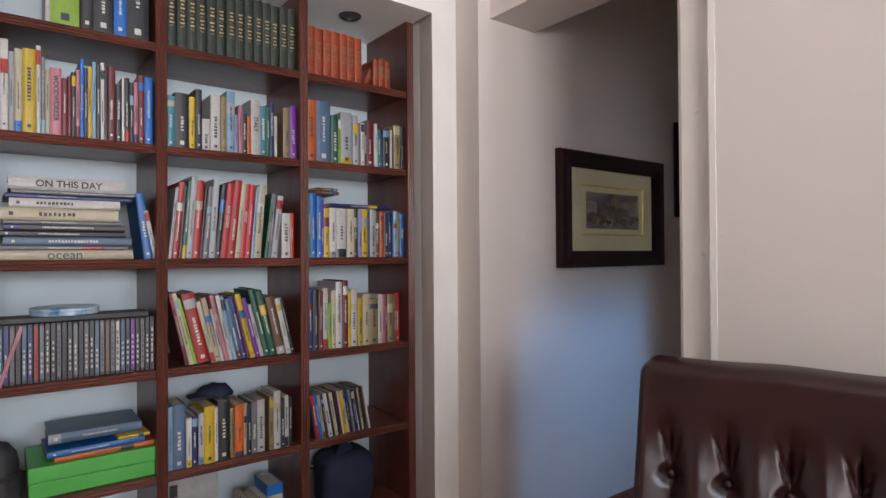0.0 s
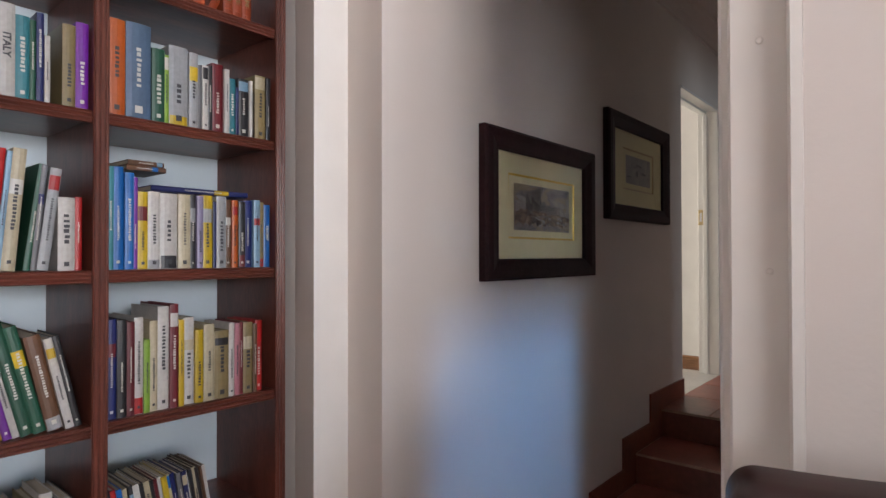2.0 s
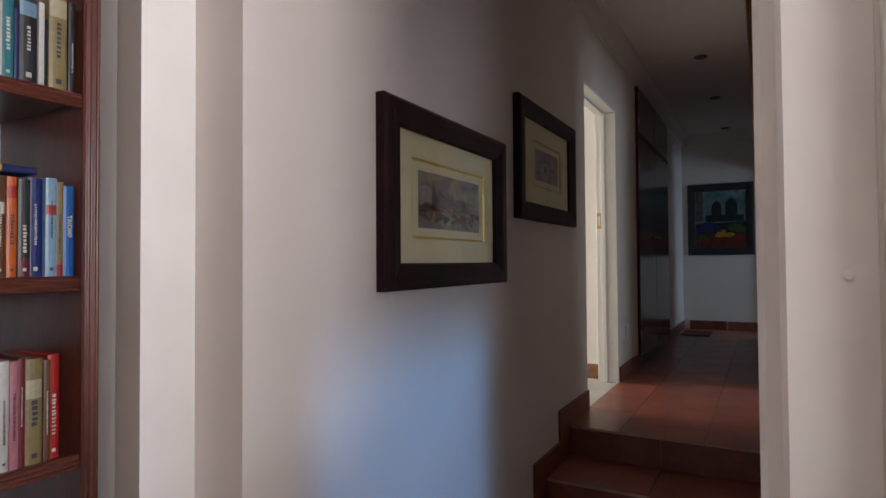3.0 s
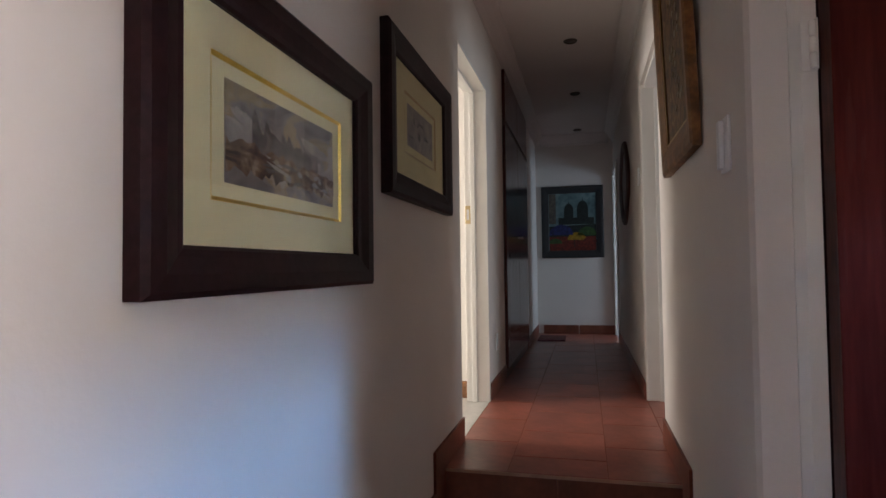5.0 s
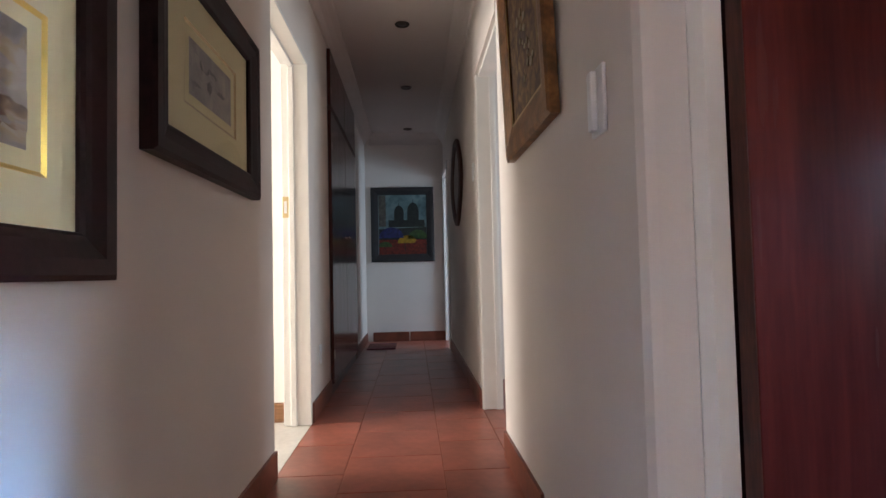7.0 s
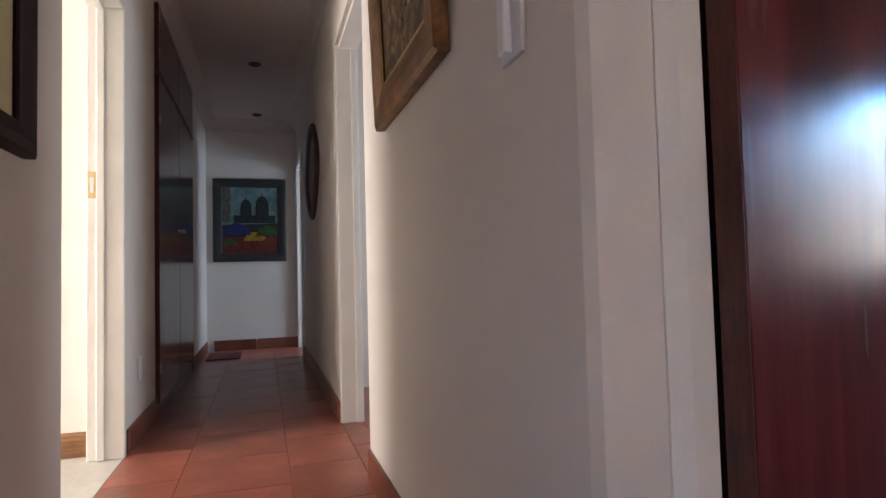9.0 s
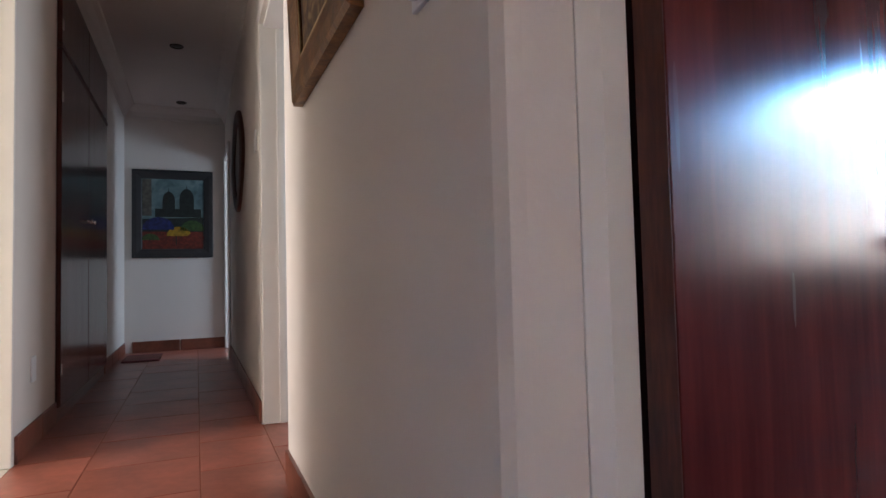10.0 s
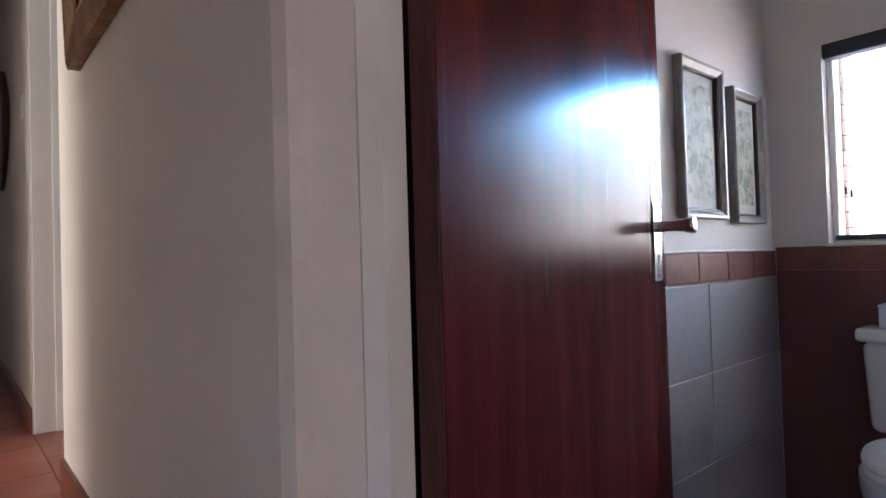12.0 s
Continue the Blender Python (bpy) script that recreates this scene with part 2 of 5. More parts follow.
def prism_bm(poly, z0, z1, axis="z"):
    """A prism over a polygon; axis z: the polygon is (x, y); y: (x, z), swept along y from z0 to z1."""
    bm = bmesh.new()
    put = (lambda a, b, c: (a, b, c)) if axis == "z" else (lambda a, b, c: (a, c, b)) if axis == "y" else (lambda a, b, c: (c, a, b))
    lo = [bm.verts.new(put(a, b, z0)) for a, b in poly]
    hi = [bm.verts.new(put(a, b, z1)) for a, b in poly]
    bm.faces.new(lo), bm.faces.new(hi)
    for i in range(len(poly)):
        j = (i + 1) % len(poly)
        bm.faces.new((lo[i], lo[j], hi[j], hi[i]))
    bmesh.ops.recalc_face_normals(bm, faces=bm.faces[:])
    return bm


def lathe_bm(profile, seg=24):
    """(radius, z) rows turned about z."""
    bm = bmesh.new()
    rings = [[bm.verts.new((r * math.cos(a), r * math.sin(a), z)) for a in (2 * math.pi * k / seg for k in range(seg))] for r, z in profile]
    for p, q in zip(rings, rings[1:]):
        for k in range(seg):
            bm.faces.new((p[k], p[(k + 1) % seg], q[(k + 1) % seg], q[k]))
    bm.faces.new(rings[0]), bm.faces.new(rings[-1])
    bmesh.ops.recalc_face_normals(bm, faces=bm.faces[:])
    return bm


def move(bm, m):
    bmesh.ops.transform(bm, matrix=m, verts=bm.verts[:])
    return bm


def join(*bms):
    out = bms[0]
    for b in bms[1:]:
        me = bpy.data.meshes.new("tmp")
        b.to_mesh(me)
        out.from_mesh(me)
        bpy.data.meshes.remove(me)
        b.free()
    return out


def mesh_of(bm, name, mat, smooth=False):
    me = bpy.data.meshes.new(name)
    bm.to_mesh(me)
    bm.free()
    me.materials.append(mat)
    if smooth:
        me.shade_smooth()
        me.set_sharp_from_angle(angle=radians(40))
    return me


def part(name, bm, mat, parent=None, label="", smooth=False):
    ob = new(name, mesh_of(bm, name, mat, smooth))
    ob.parent = parent
    if label:
        ob["label"] = label
    return ob


def structure(name, bm, mat, label, category="", smooth=False):
    return tagged(part(name, bm, mat, None, "", smooth), label, category or name.split("_")[0], "", "structure")


def thing(name, label, category, group="", at=None):
    ob = tagged(new(name), label, category, group)
    if at is not None:
        ob.matrix_basis = at
    return ob


def piece(name, me, parent, m):
    ob = new(name, me)
    ob.parent = parent
    ob.matrix_basis = m
    return ob


# ---- the setting: plan in metres, lower floor at 0, corridor floor at UP ----
UP, RISE = 0.498, 0.166
YL, YR = 1.955, 0.960
NOSES = (2.96, 3.35, 3.74)
CL, CC = 3.20, 3.10
XEND = 9.0
TF = 0.19

# unseen floor, kept dark to hold down bounced light
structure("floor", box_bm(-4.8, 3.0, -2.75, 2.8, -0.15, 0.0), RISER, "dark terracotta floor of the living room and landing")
structure("ceiling", box_bm(-4.8, 1.49, -2.75, 2.8, CL, CL + 0.15), CEIL, "pale plaster living room ceiling")
structure("wall_west", box_bm(-4.8, -4.65, -2.6, 2.8, 0, CL), WALL, "plain warm white plaster wall")
south = join(box_bm(-4.65, -1.5, -2.75, -2.6, 0, CL), box_bm(0.1, 1.28, -2.75, -2.6, 0, CL), box_bm(-1.5, 0.1, -2.75, -2.6, 0, 0.9), box_bm(-1.5, 0.1, -2.75, -2.6, 2.3, CL))
structure("wall_south", south, WALL, "warm white plaster wall with a wide window opening")
structure("window_1", join(box_bm(-1.5, -1.45, -2.72, -2.66, 0.9, 2.3), box_bm(0.05, 0.1, -2.72, -2.66, 0.9, 2.3), box_bm(-0.73, -0.68, -2.72, -2.66, 0.95, 2.25),
          box_bm(-1.45, 0.05, -2.72, -2.66, 0.9, 0.95), box_bm(-1.45, 0.05, -2.72, -2.66, 2.25, 2.3)), TRIM, "white painted window frame of the living room", "window")

# the alcove of the bookcase and the stepped wall beside it
AX, AY, AB, AH = -0.33, 2.15, 2.67, 2.50
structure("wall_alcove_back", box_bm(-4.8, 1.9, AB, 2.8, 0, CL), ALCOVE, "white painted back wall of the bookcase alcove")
structure("wall_alcove_head", box_bm(AX, 1.313, AY, AB, AH, CL), TRIM, "white painted plaster over the bookcase alcove")
structure("wall_alcove_left", box_bm(-4.65, AX, AY, AB, 0, CL), WALL, "warm white plaster wall beside the alcove")
structure("wall_step", prism_bm([(1.313, AY), (1.451, AY), (1.451, AB), (1.350, AB), (1.350, 2.30)], 0, CL), TRIM, "white plaster nib between bookcase and passage")
# wall with the pictures, with the opening of the left door
DL0, DL1, DH = 4.155, 5.018, 2.565
structure("wall_north", join(prism_bm([(1.42, YL), (DL0, YL), (DL0, 2.10), (1.6, 2.10), (1.6, AB), (1.4512, AB), (1.4512, AY)], 0, CL), box_bm(DL0, DL1, YL, 2.10, DH, CL),
          box_bm(DL1, 5.79, YL, 2.10, UP - 0.1, CL), box_bm(7.54, 9.15, YL, 2.10, UP - 0.1, CL), box_bm(5.79, 7.54, YL, 2.10, 2.965, CL)), WALL, "warm white plaster passage wall, a doorway in it")
structure("beam", box_bm(1.49, 1.770, YR - 0.1, YL, 2.452, CL), WALL, "plaster beam across the mouth of the passage", "beam")
structure("passage_ceiling", box_bm(1.77, 9.15, 0.84, 2.70, CC, CC + 0.15), CEIL, "shadowed plaster ceiling of the passage", "ceiling")

# wall on the chair's side: plastered face, recessed frame strip, jamb
structure("wall_east", prism_bm([(1.280, -2.75), (1.280, 0.828), (1.3095, 0.832), (1.3095, 0.8568), (1.335, 0.8568), (1.36, 0.70), (1.36, -2.75)], 0, CL), WALL, "warm white plaster wall behind the armchair")
# lighter paint on this strip stands in for the corner's bright lit edge
part("corner_bead", prism_bm([(1.278, 0.8285), (1.278, 0.846), (1.284, 0.852), (1.309, 0.852), (1.309, 0.8325), (1.2805, 0.8285)], 0, CL), TRIM, bpy.data.objects["wall_east"], "pale painted corner bead")
structure("jamb_strip", prism_bm([(1.310, 0.857), (1.310, 0.944), (1.316, 0.950), (1.338, 0.950), (1.338, 0.966), (1.348, 0.974), (1.83, 0.974), (1.83, 0.845), (1.36, 0.845), (1.34, 0.857)], 0, CL), TRIM, "cream painted jamb of the passage opening", "jamb")
scr = part("screw_plug", move(lathe_bm([(0.0065, 0), (0.0065, 0.0015), (0.004, 0.003)], 12), pose(1.3102, 0.897, 1.80, 0, -90, 0)), TRIM)
scr.parent = bpy.data.objects["jamb_strip"]
scr = part("screw_plug", move(lathe_bm([(0.0065, 0), (0.0065, 0.0015), (0.004, 0.003)], 12), pose(1.3102, 0.884, 1.400, 0, -90, 0)), TRIM)
scr.parent = bpy.data.objects["jamb_strip"]

# right wall of the passage: doorway of the small toilet, then of a second room
TD0, TD1 = 1.83, 2.645
DR0, DR1 = 4.36, 5.25
structure("wall_toilet_lintel", box_bm(TD0, 2.72, 0.845, YR, 2.25, CL), WALL, "plaster above the toilet doorway", "wall")
structure("wall_passage_right", prism_bm([(2.656, 0.885), (2.680, 0.936), (2.690, 0.952), (2.712, YR), (DR0 - 0.03, YR), (DR0 - 0.009, YR - 0.009), (DR0, YR - 0.03), (DR0, 0.84), (2.75, 0.84), (2.72, 0.885)], 0, CL), WALL,
          "warm white plaster passage wall with rounded corners", "wall")
structure("wall_room_lintel", box_bm(DR0, DR1, 0.84, YR, DH, CL), WALL, "plaster above the side doorway", "wall")
structure("wall_passage_far", box_bm(DR1, 8.15, 0.84, YR, UP - 0.1, CL), WALL, "shadowed plaster wall along the passage", "wall")
structure("wall_far_lintel", box_bm(8.15, 8.92, 0.84, YR, 2.55, CL), WALL, "plaster above the far doorway", "wall")
structure("wall_passage_corner", box_bm(8.92, 9.15, 0.84, YR, UP - 0.1, CL), WALL, "short plaster wall at the passage end", "wall")
structure("wall_end", box_bm(XEND, 9.15, YR, YL, UP - 0.1, CL), WALL, "plain plaster wall closing the passage")
structure("wall_cupboard_back", box_bm(5.6, 7.8, 2.58, 2.70, UP - 0.1, CL), WALL, "plain wall behind the built-in cupboard")

# cornice
for y, s in ((YL, -1), (YR, 1)):
    prof = [(y, CC), (y + s * 0.105, CC), (y + s * 0.098, CC - 0.014), (y + s * 0.07, CC - 0.03), (y + s * 0.035, CC - 0.065), (y + s * 0.016, CC - 0.105), (y + s * 0.014, CC - 0.125), (y, CC - 0.13)]
    structure("cornice", prism_bm(prof, 1.775, XEND, "x"), CEIL, "coved plaster cornice along the passage", "cornice")
structure("cornice", prism_bm([(XEND - a, CC - b) for a, b in ((0, 0), (0.105, 0), (0.098, 0.014), (0.07, 0.03), (0.035, 0.065), (0.016, 0.105), (0.014, 0.125), (0, 0.13))], YR + 0.06, YL - 0.06, "y"), CEIL, "coved plaster cornice on the end wall", "cornice")

# upper floor and steps: screed under, tiles above
screed = structure("floor_passage", box_bm(3.75, 9.15, 0.841, 2.6, 0, UP - 0.0026), GROUT, "terracotta tiled passage floor with dark joints", "floor")


def tile_mesh(name, w, d, mat, t=0.012, bev=0.0016):
    return mesh_of(box_bm(-w / 2, w / 2, -d / 2, d / 2, 0, t, bev, 1), name, mat)


cols = ((YR, 1.253), (1.257, 1.673), (1.677, YL))
for ci, (a, b) in enumerate(cols):
    me = tile_mesh("floor_tile", 0.426, b - a, TILE)
    x = 3.745 + (0.0, 0.22, 0.0)[ci]
    first = x
    if first > 3.75:
        piece("floor_tile", tile_mesh("floor_tile", 0.214, b - a, TILE), screed, pose(3.745 + 0.107, (a + b) / 2, UP - 0.012))
    while x < XEND:
        w = min(0.426, XEND - x)
        m = me if w > 0.425 else tile_mesh("floor_tile", w, b - a, TILE)
        piece("floor_tile", m, screed, pose(x + w / 2, (a + b) / 2, UP - 0.012 + random.uniform(-0.0006, 0.0006)))
        x += 0.43
# threshold tiles inside the doorways
for x0, x1, y0, y1 in ((DR0, DR1, 0.845, YR - 0.006), (8.15, 8.92, 0.845, YR - 0.006)):
    for k in range(2):
        w = (x1 - x0) / 2 - 0.006
        piece("floor_tile", tile_mesh("floor_tile", w, y1 - y0, TILE), screed, pose(x0 + (k + 0.5) * (x1 - x0) / 2, (y0 + y1) / 2, UP - 0.012))

for k, x in enumerate(NOSES):
    top = RISE * (k + 1)
    x2 = NOSES[k + 1] + 0.02 if k < 2 else 3.76
    st = structure("step", box_bm(x + 0.014, x2, YR, YL, 0, top - 0.014), GROUT, "terracotta tiled step up to the passage", "step")
    st.name = "step_%d" % (k + 1)
    for a, b in ((YR + 0.012, 1.46), (1.466, YL - 0.012)):
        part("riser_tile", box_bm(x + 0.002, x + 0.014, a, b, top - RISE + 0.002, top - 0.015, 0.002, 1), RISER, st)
        if k < 2:
            part("tread_tile", box_bm(x - 0.006, x2 - 0.02, a, b, top - 0.014, top, 0.003, 1), TILE, st)
        else:
            part("tread_tile", box_bm(x - 0.006, 3.744, a, b, top - 0.014, top, 0.003, 1), TILE, st)
    # pale line paints the highlight that runs along each step edge
    part("nosing", box_bm(x - 0.010, x - 0.0062, YR + 0.012, YL - 0.012, top - 0.013, top + 0.0012, 0.0012, 1), NOSE, st, "pale worn step edge")

# skirting tiles: low run, stepped run, passage runs
SK = 0.115


def skirting(name, pieces, label):
    root = None
    for k, bm in enumerate(pieces):
        if root is None:
            root = structure(name, bm, SKIRT, label, "skirting")
        else:
            part("skirting_tile", bm, SKIRT, root)


def run(x0, x1, ya, yb, z, step=0.43):
    out, x = [], x0
    while x < x1 - 0.02:
        e = min(x + step, x1)
        out.append(box_bm(x + 0.001, e - 0.001, ya, yb, z, z + SK, 0.003, 1))
        x += step
    return out


for name, ya, yb, x0 in (("baseboard_left", YL - 0.012, YL, 1.43), ("baseboard_right", YR, YR + 0.012, 2.73)):
    ps = run(x0, NOSES[0] - 0.17, ya, yb, 0.0)
    for k, x in enumerate(NOSES):
        z = RISE * (k + 1)
        e = NOSES[k + 1] - 0.172 if k < 2 else (DL0 if "left" in name else DR0 - 0.03)
        ps.append(prism_bm([(x - 0.17, z - RISE), (x - 0.012, z - RISE), (x - 0.012, z), (e, z), (e, z + SK), (x - 0.17, z + SK)], ya, yb, "y"))
    skirting(name, ps, "dark terracotta tile skirting stepping up the wall")
skirting("baseboard_passage_left", run(DL1 + 0.03, 5.78, YL - 0.012, YL, UP) + run(7.55, 8.985, YL - 0.012, YL, UP), "dark terracotta tile skirting in the passage")
skirting("baseboard_passage_right", run(DR1 + 0.01, 8.08, YR, YR + 0.012, UP), "dark terracotta tile skirting in the passage")
skirting("baseboard_end", [box_bm(XEND - 0.012, XEND, YR + 0.012 + 0.46 * k, YR + 0.46 * (k + 1), UP, UP + SK, 0.003, 1) for k in range(2)], "terracotta tile skirting on the end wall")

# door frames
frame_l = structure("door_frame_left", join(
    box_bm(DL1 - 0.018, DL1, YL - 0.004, 2.104, UP, DH, 0.003, 1), box_bm(DL1 - 0.032, DL1 - 0.018, 2.03, 2.062, UP, DH - 0.03, 0.003, 1),
    box_bm(DL0, DL0 + 0.012, YL + 0.02, 2.104, UP, DH), box_bm(DL0 + 0.012, DL1 - 0.018, YL - 0.002, 2.104, DH - 0.018, DH, 0.003, 1),
    box_bm(DL0 + 0.012, DL1 - 0.032, 2.03, 2.062, DH - 0.034, DH - 0.018, 0.003, 1)), TRIM, "cream painted timber door frame, no door shut in it", "door frame")
st = part("strike_plate", box_bm(DL1 - 0.0205, DL1 - 0.018, 2.064, 2.10, 1.665, 1.785, 0.001, 1), BRASS, frame_l, "dull metal strike plate")
part("strike_hole", box_bm(DL1 - 0.022, DL1 - 0.0204, 2.074, 2.09, 1.69, 1.76, 0.0006, 1), PLASTIC, st)
structure("door_frame_right", join(box_bm(DR1 - 0.02, DR1, 0.835, YR - 0.004, UP, DH, 0.003, 1), box_bm(DR0 + 0.0, DR1 - 0.02, 0.835, YR - 0.02, DH - 0.02, DH, 0.003, 1),
          box_bm(DR1 - 0.032, DR1 - 0.02, 0.845, 0.875, UP, DH - 0.02, 0.002, 1)), TRIM, "cream painted door lining of the side room", "door frame")
structure("door_frame_far", join(box_bm(8.10, 8.16, YR, YR + 0.02, UP, 2.53, 0.003, 1), box_bm(8.91, 8.97, YR, YR + 0.02, UP, 2.53, 0.003, 1), box_bm(8.10, 8.97, YR, YR + 0.02, 2.53, 2.59, 0.003, 1)), TRIM, "white painted architrave at the passage end", "door frame")
# closed room out of view, added to hold the passage-end fill lamp
structure("floor_far_room", box_bm(7.05, 9.15, -1.2, 0.84, UP - 0.12, UP), TILE, "terracotta floor of the room at the passage end", "floor")
structure("wall_far_room", join(box_bm(6.97, 7.07, -1.2, 0.84, UP - 0.1, CL), box_bm(9.15, 9.25, -1.2, 0.84, UP - 0.1, CL), box_bm(6.97, 9.25, -1.3, -1.2, UP - 0.1, CL)), WALL, "plain plaster walls of the end room", "wall")
structure("ceiling_far_room", box_bm(6.97, 9.25, -1.3, 0.84, CL, CL + 0.1), CEIL, "plain ceiling of the end room", "ceiling")

# rooms beside the passage
structure("floor_left_room", box_bm(3.0, 5.6, 1.958, 5.15, UP - 0.12, UP - 0.0006), PALEFLOOR, "pale stone tiled floor seen through the doorway", "floor")
structure("wall_left_room", join(box_bm(5.11, 5.25, 2.104, 5.15, UP - 0.1, CL), box_bm(3.0, 3.12, 2.104, 5.15, UP - 0.1, CL), box_bm(3.0, 5.25, 5.0, 5.15, UP - 0.1, CL)), TRIM, "bright cream walls of the side room", "wall")
structure("ceiling_left_room", box_bm(3.0, 5.25, 2.104, 5.15, CL, CL + 0.1), CEIL, "pale ceiling of the side room", "ceiling")
structure("baseboard_left_room", prism_bm([(5.11, UP - 0.004), (5.092, UP - 0.004), (5.092, UP + 0.075), (5.097, UP + 0.085), (5.097, UP + 0.10), (5.11, UP + 0.11)], 2.11, 5.0, "y"), OAK, "varnished wooden skirting board", "skirting")
structure("floor_right_room", box_bm(3.2, 6.2, -1.85, 0.84, UP - 0.12, UP), TILE, "terracotta floor of the other side room", "floor")
structure("wall_right_room", join(box_bm(3.1, 3.2, -1.85, 0.84, UP - 0.1, CL), box_bm(6.2, 6.3, -1.85, 0.84, UP - 0.1, CL), box_bm(3.1, 6.3, -2.0, -1.85, UP - 0.1, CL)), WALL, "plain plaster walls of the other side room", "wall")
structure("ceiling_right_room", box_bm(3.1, 6.3, -2.0, 0.84, CL, CL + 0.1), CEIL, "plain ceiling of the other side room", "ceiling")

# small toilet
XE, YW, XW = 2.94, -1.10, 1.45
WX0, WX1, WZ0, WZ1 = 1.95, 2.758, 1.23, 1.93
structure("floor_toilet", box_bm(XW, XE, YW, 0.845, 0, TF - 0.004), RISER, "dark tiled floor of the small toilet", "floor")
structure("ceiling_toilet", box_bm(XW, 3.1, YW - 0.2, 0.84, 2.6, 2.75), CEIL, "pale ceiling of the small toilet", "ceiling")
structure("wall_toilet_east", box_bm(XE, 3.1, YW - 0.2, 0.84, 0, 2.6), WALL, "cream wall above grey tiles in the toilet")
structure("wall_toilet_west", box_bm(1.37, XW, YW - 0.2, 0.84, 0, 2.6), WALL, "plain cream wall of the toilet")
structure("wall_toilet_window", join(box_bm(XW, WX0, YW - 0.2, YW, 0, 2.6), box_bm(WX1, XE, YW - 0.2, YW, 0, 2.6), box_bm(WX0, WX1, YW - 0.2, YW, 0, WZ0), box_bm(WX0, WX1, YW - 0.2, YW, WZ1, 2.6)), WALL, "cream wall with a bright window over maroon", "wall")
structure("wall_toilet_dado", box_bm(XW, XE - 0.012, YW, YW + 0.006, TF, 1.14), MAROON, "maroon painted lower wall behind the toilet", "wall")

# ---- toilet: door frame, tiles, window ----
structure("door_frame_toilet", join(prism_bm([(2.628, 0.837), (2.632, 0.868), (2.654, 0.884), (2.72, 0.884), (2.74, 0.836)], TF, 2.25), box_bm(1.832, 1.86, 0.836, 0.90, TF, 2.25), box_bm(1.86, 2.628, 0.836, 0.90, 2.22, 2.25)), TRIM,
          "cream painted timber frame of the toilet door", "door frame")
tw = bpy.data.objects["wall_toilet_east"]
z_top = 1.114
for r in range(4):
    z1 = z_top - 0.275 * r
    z0 = max(TF, z1 - 0.271)
    for a, b in ((-1.094, -0.556), (-0.552, 0.04), (0.044, 0.63)):
        part("wall_tile", box_bm(XE - 0.010, XE, a, b, z0, z1, 0.0015, 1), GTILE, tw)
part("tile_joint", box_bm(XE - 0.006, XE + 0.001, -1.09, 0.63, TF, z_top), PLASTIC, tw, "pale grey grout behind the tiles")
for k in range(9):
    a = -1.09 + 0.2 * k
    part("border_tile", box_bm(XE - 0.012, XE, a + 0.001, min(a + 0.199, 0.63), 1.121, 1.212, 0.002, 1), BAND, tw)
dw = bpy.data.objects["wall_toilet_dado"]
for k in range(8):
    a = XE - 0.014 - 0.2 * k
    part("border_tile", box_bm(max(a - 0.199, XW), a - 0.001, YW, YW + 0.012, 1.141, 1.224, 0.002, 1), BAND, dw)
part("dado_lip", box_bm(XE - 0.016, XE, -1.088, 0.63, 1.2125, 1.220, 0.002, 1), TRIM, tw, "cream edge above the border")

win = structure("window_2", join(box_bm(WX1 - 0.022, WX1, YW - 0.09, YW - 0.045, WZ0, WZ1, 0.003, 1), box_bm(WX0, WX0 + 0.022, YW - 0.09, YW - 0.045, WZ0, WZ1, 0.003, 1),
                box_bm(WX0 + 0.022, WX1 - 0.022, YW - 0.09, YW - 0.045, WZ0, WZ0 + 0.022, 0.003, 1), box_bm(WX0 + 0.022, WX1 - 0.022, YW - 0.09, YW - 0.045, WZ1 - 0.022, WZ1, 0.003, 1)), TRIM,
                "white painted window with daylight behind it", "window")
part("window_sill", box_bm(WX0 - 0.01, WX1 + 0.006, YW - 0.045, YW + 0.012, WZ0 - 0.012, WZ0 + 0.004, 0.003, 1), TRIM, win)
part("window_latch", join(box_bm(2.705, 2.712, YW - 0.044, YW - 0.030, 1.40, 1.425, 0.002, 1), box_bm(2.690, 2.697, YW - 0.044, YW - 0.030, 1.39, 1.415, 0.002, 1)), DARKMETAL, win, "small dark window latch")
glass = bpy.data.materials.new("window_glass")
glass.use_nodes = True
gb = glass.node_tree.nodes["Principled BSDF"]
gb.inputs["Transmission Weight"].default_value, gb.inputs["Roughness"].default_value, gb.inputs["IOR"].default_value = 1.0, 0.02, 1.45
pane = part("pane", box_bm(WX0 + 0.022, WX1 - 0.022, YW - 0.07, YW - 0.066, WZ0 + 0.022, WZ1 - 0.022), glass, win)
pane.visible_shadow = False
blind = thing("roller_blind", "dark fabric roller blind, drawn up at the window", "blind")
part("headrail", box_bm(WX0 + 0.004, WX1 - 0.004, YW - 0.042, YW + 0.01, WZ1 - 0.055, WZ1 - 0.002, 0.006, 2), BLINDM, blind)
part("bottom_rail", box_bm(WX0 + 0.02, WX1 - 0.012, YW - 0.042, YW - 0.028, WZ0 + 0.012, WZ0 + 0.03, 0.004, 2), BLINDM, blind)
# brick reveal outside the window, and the hazy daylight beyond
rev = structure("wall_outside", box_bm(WX1 - 0.001, WX1 + 0.1, YW - 0.33, YW - 0.201, 0.9, 2.4), GROUT, "pale face brick pier outside the window", "wall")
for r in range(24):
    z = 0.95 + 0.0575 * r
    for c in range(2):
        y0 = YW - 0.32 + 0.06 * c
        part("brick", box_bm(WX1 - 0.012, WX1 - 0.0005, y0, y0 + 0.055, z, z + 0.05, 0.002, 1), BRICK, rev)
glow = bpy.data.materials.new("daylight_haze")
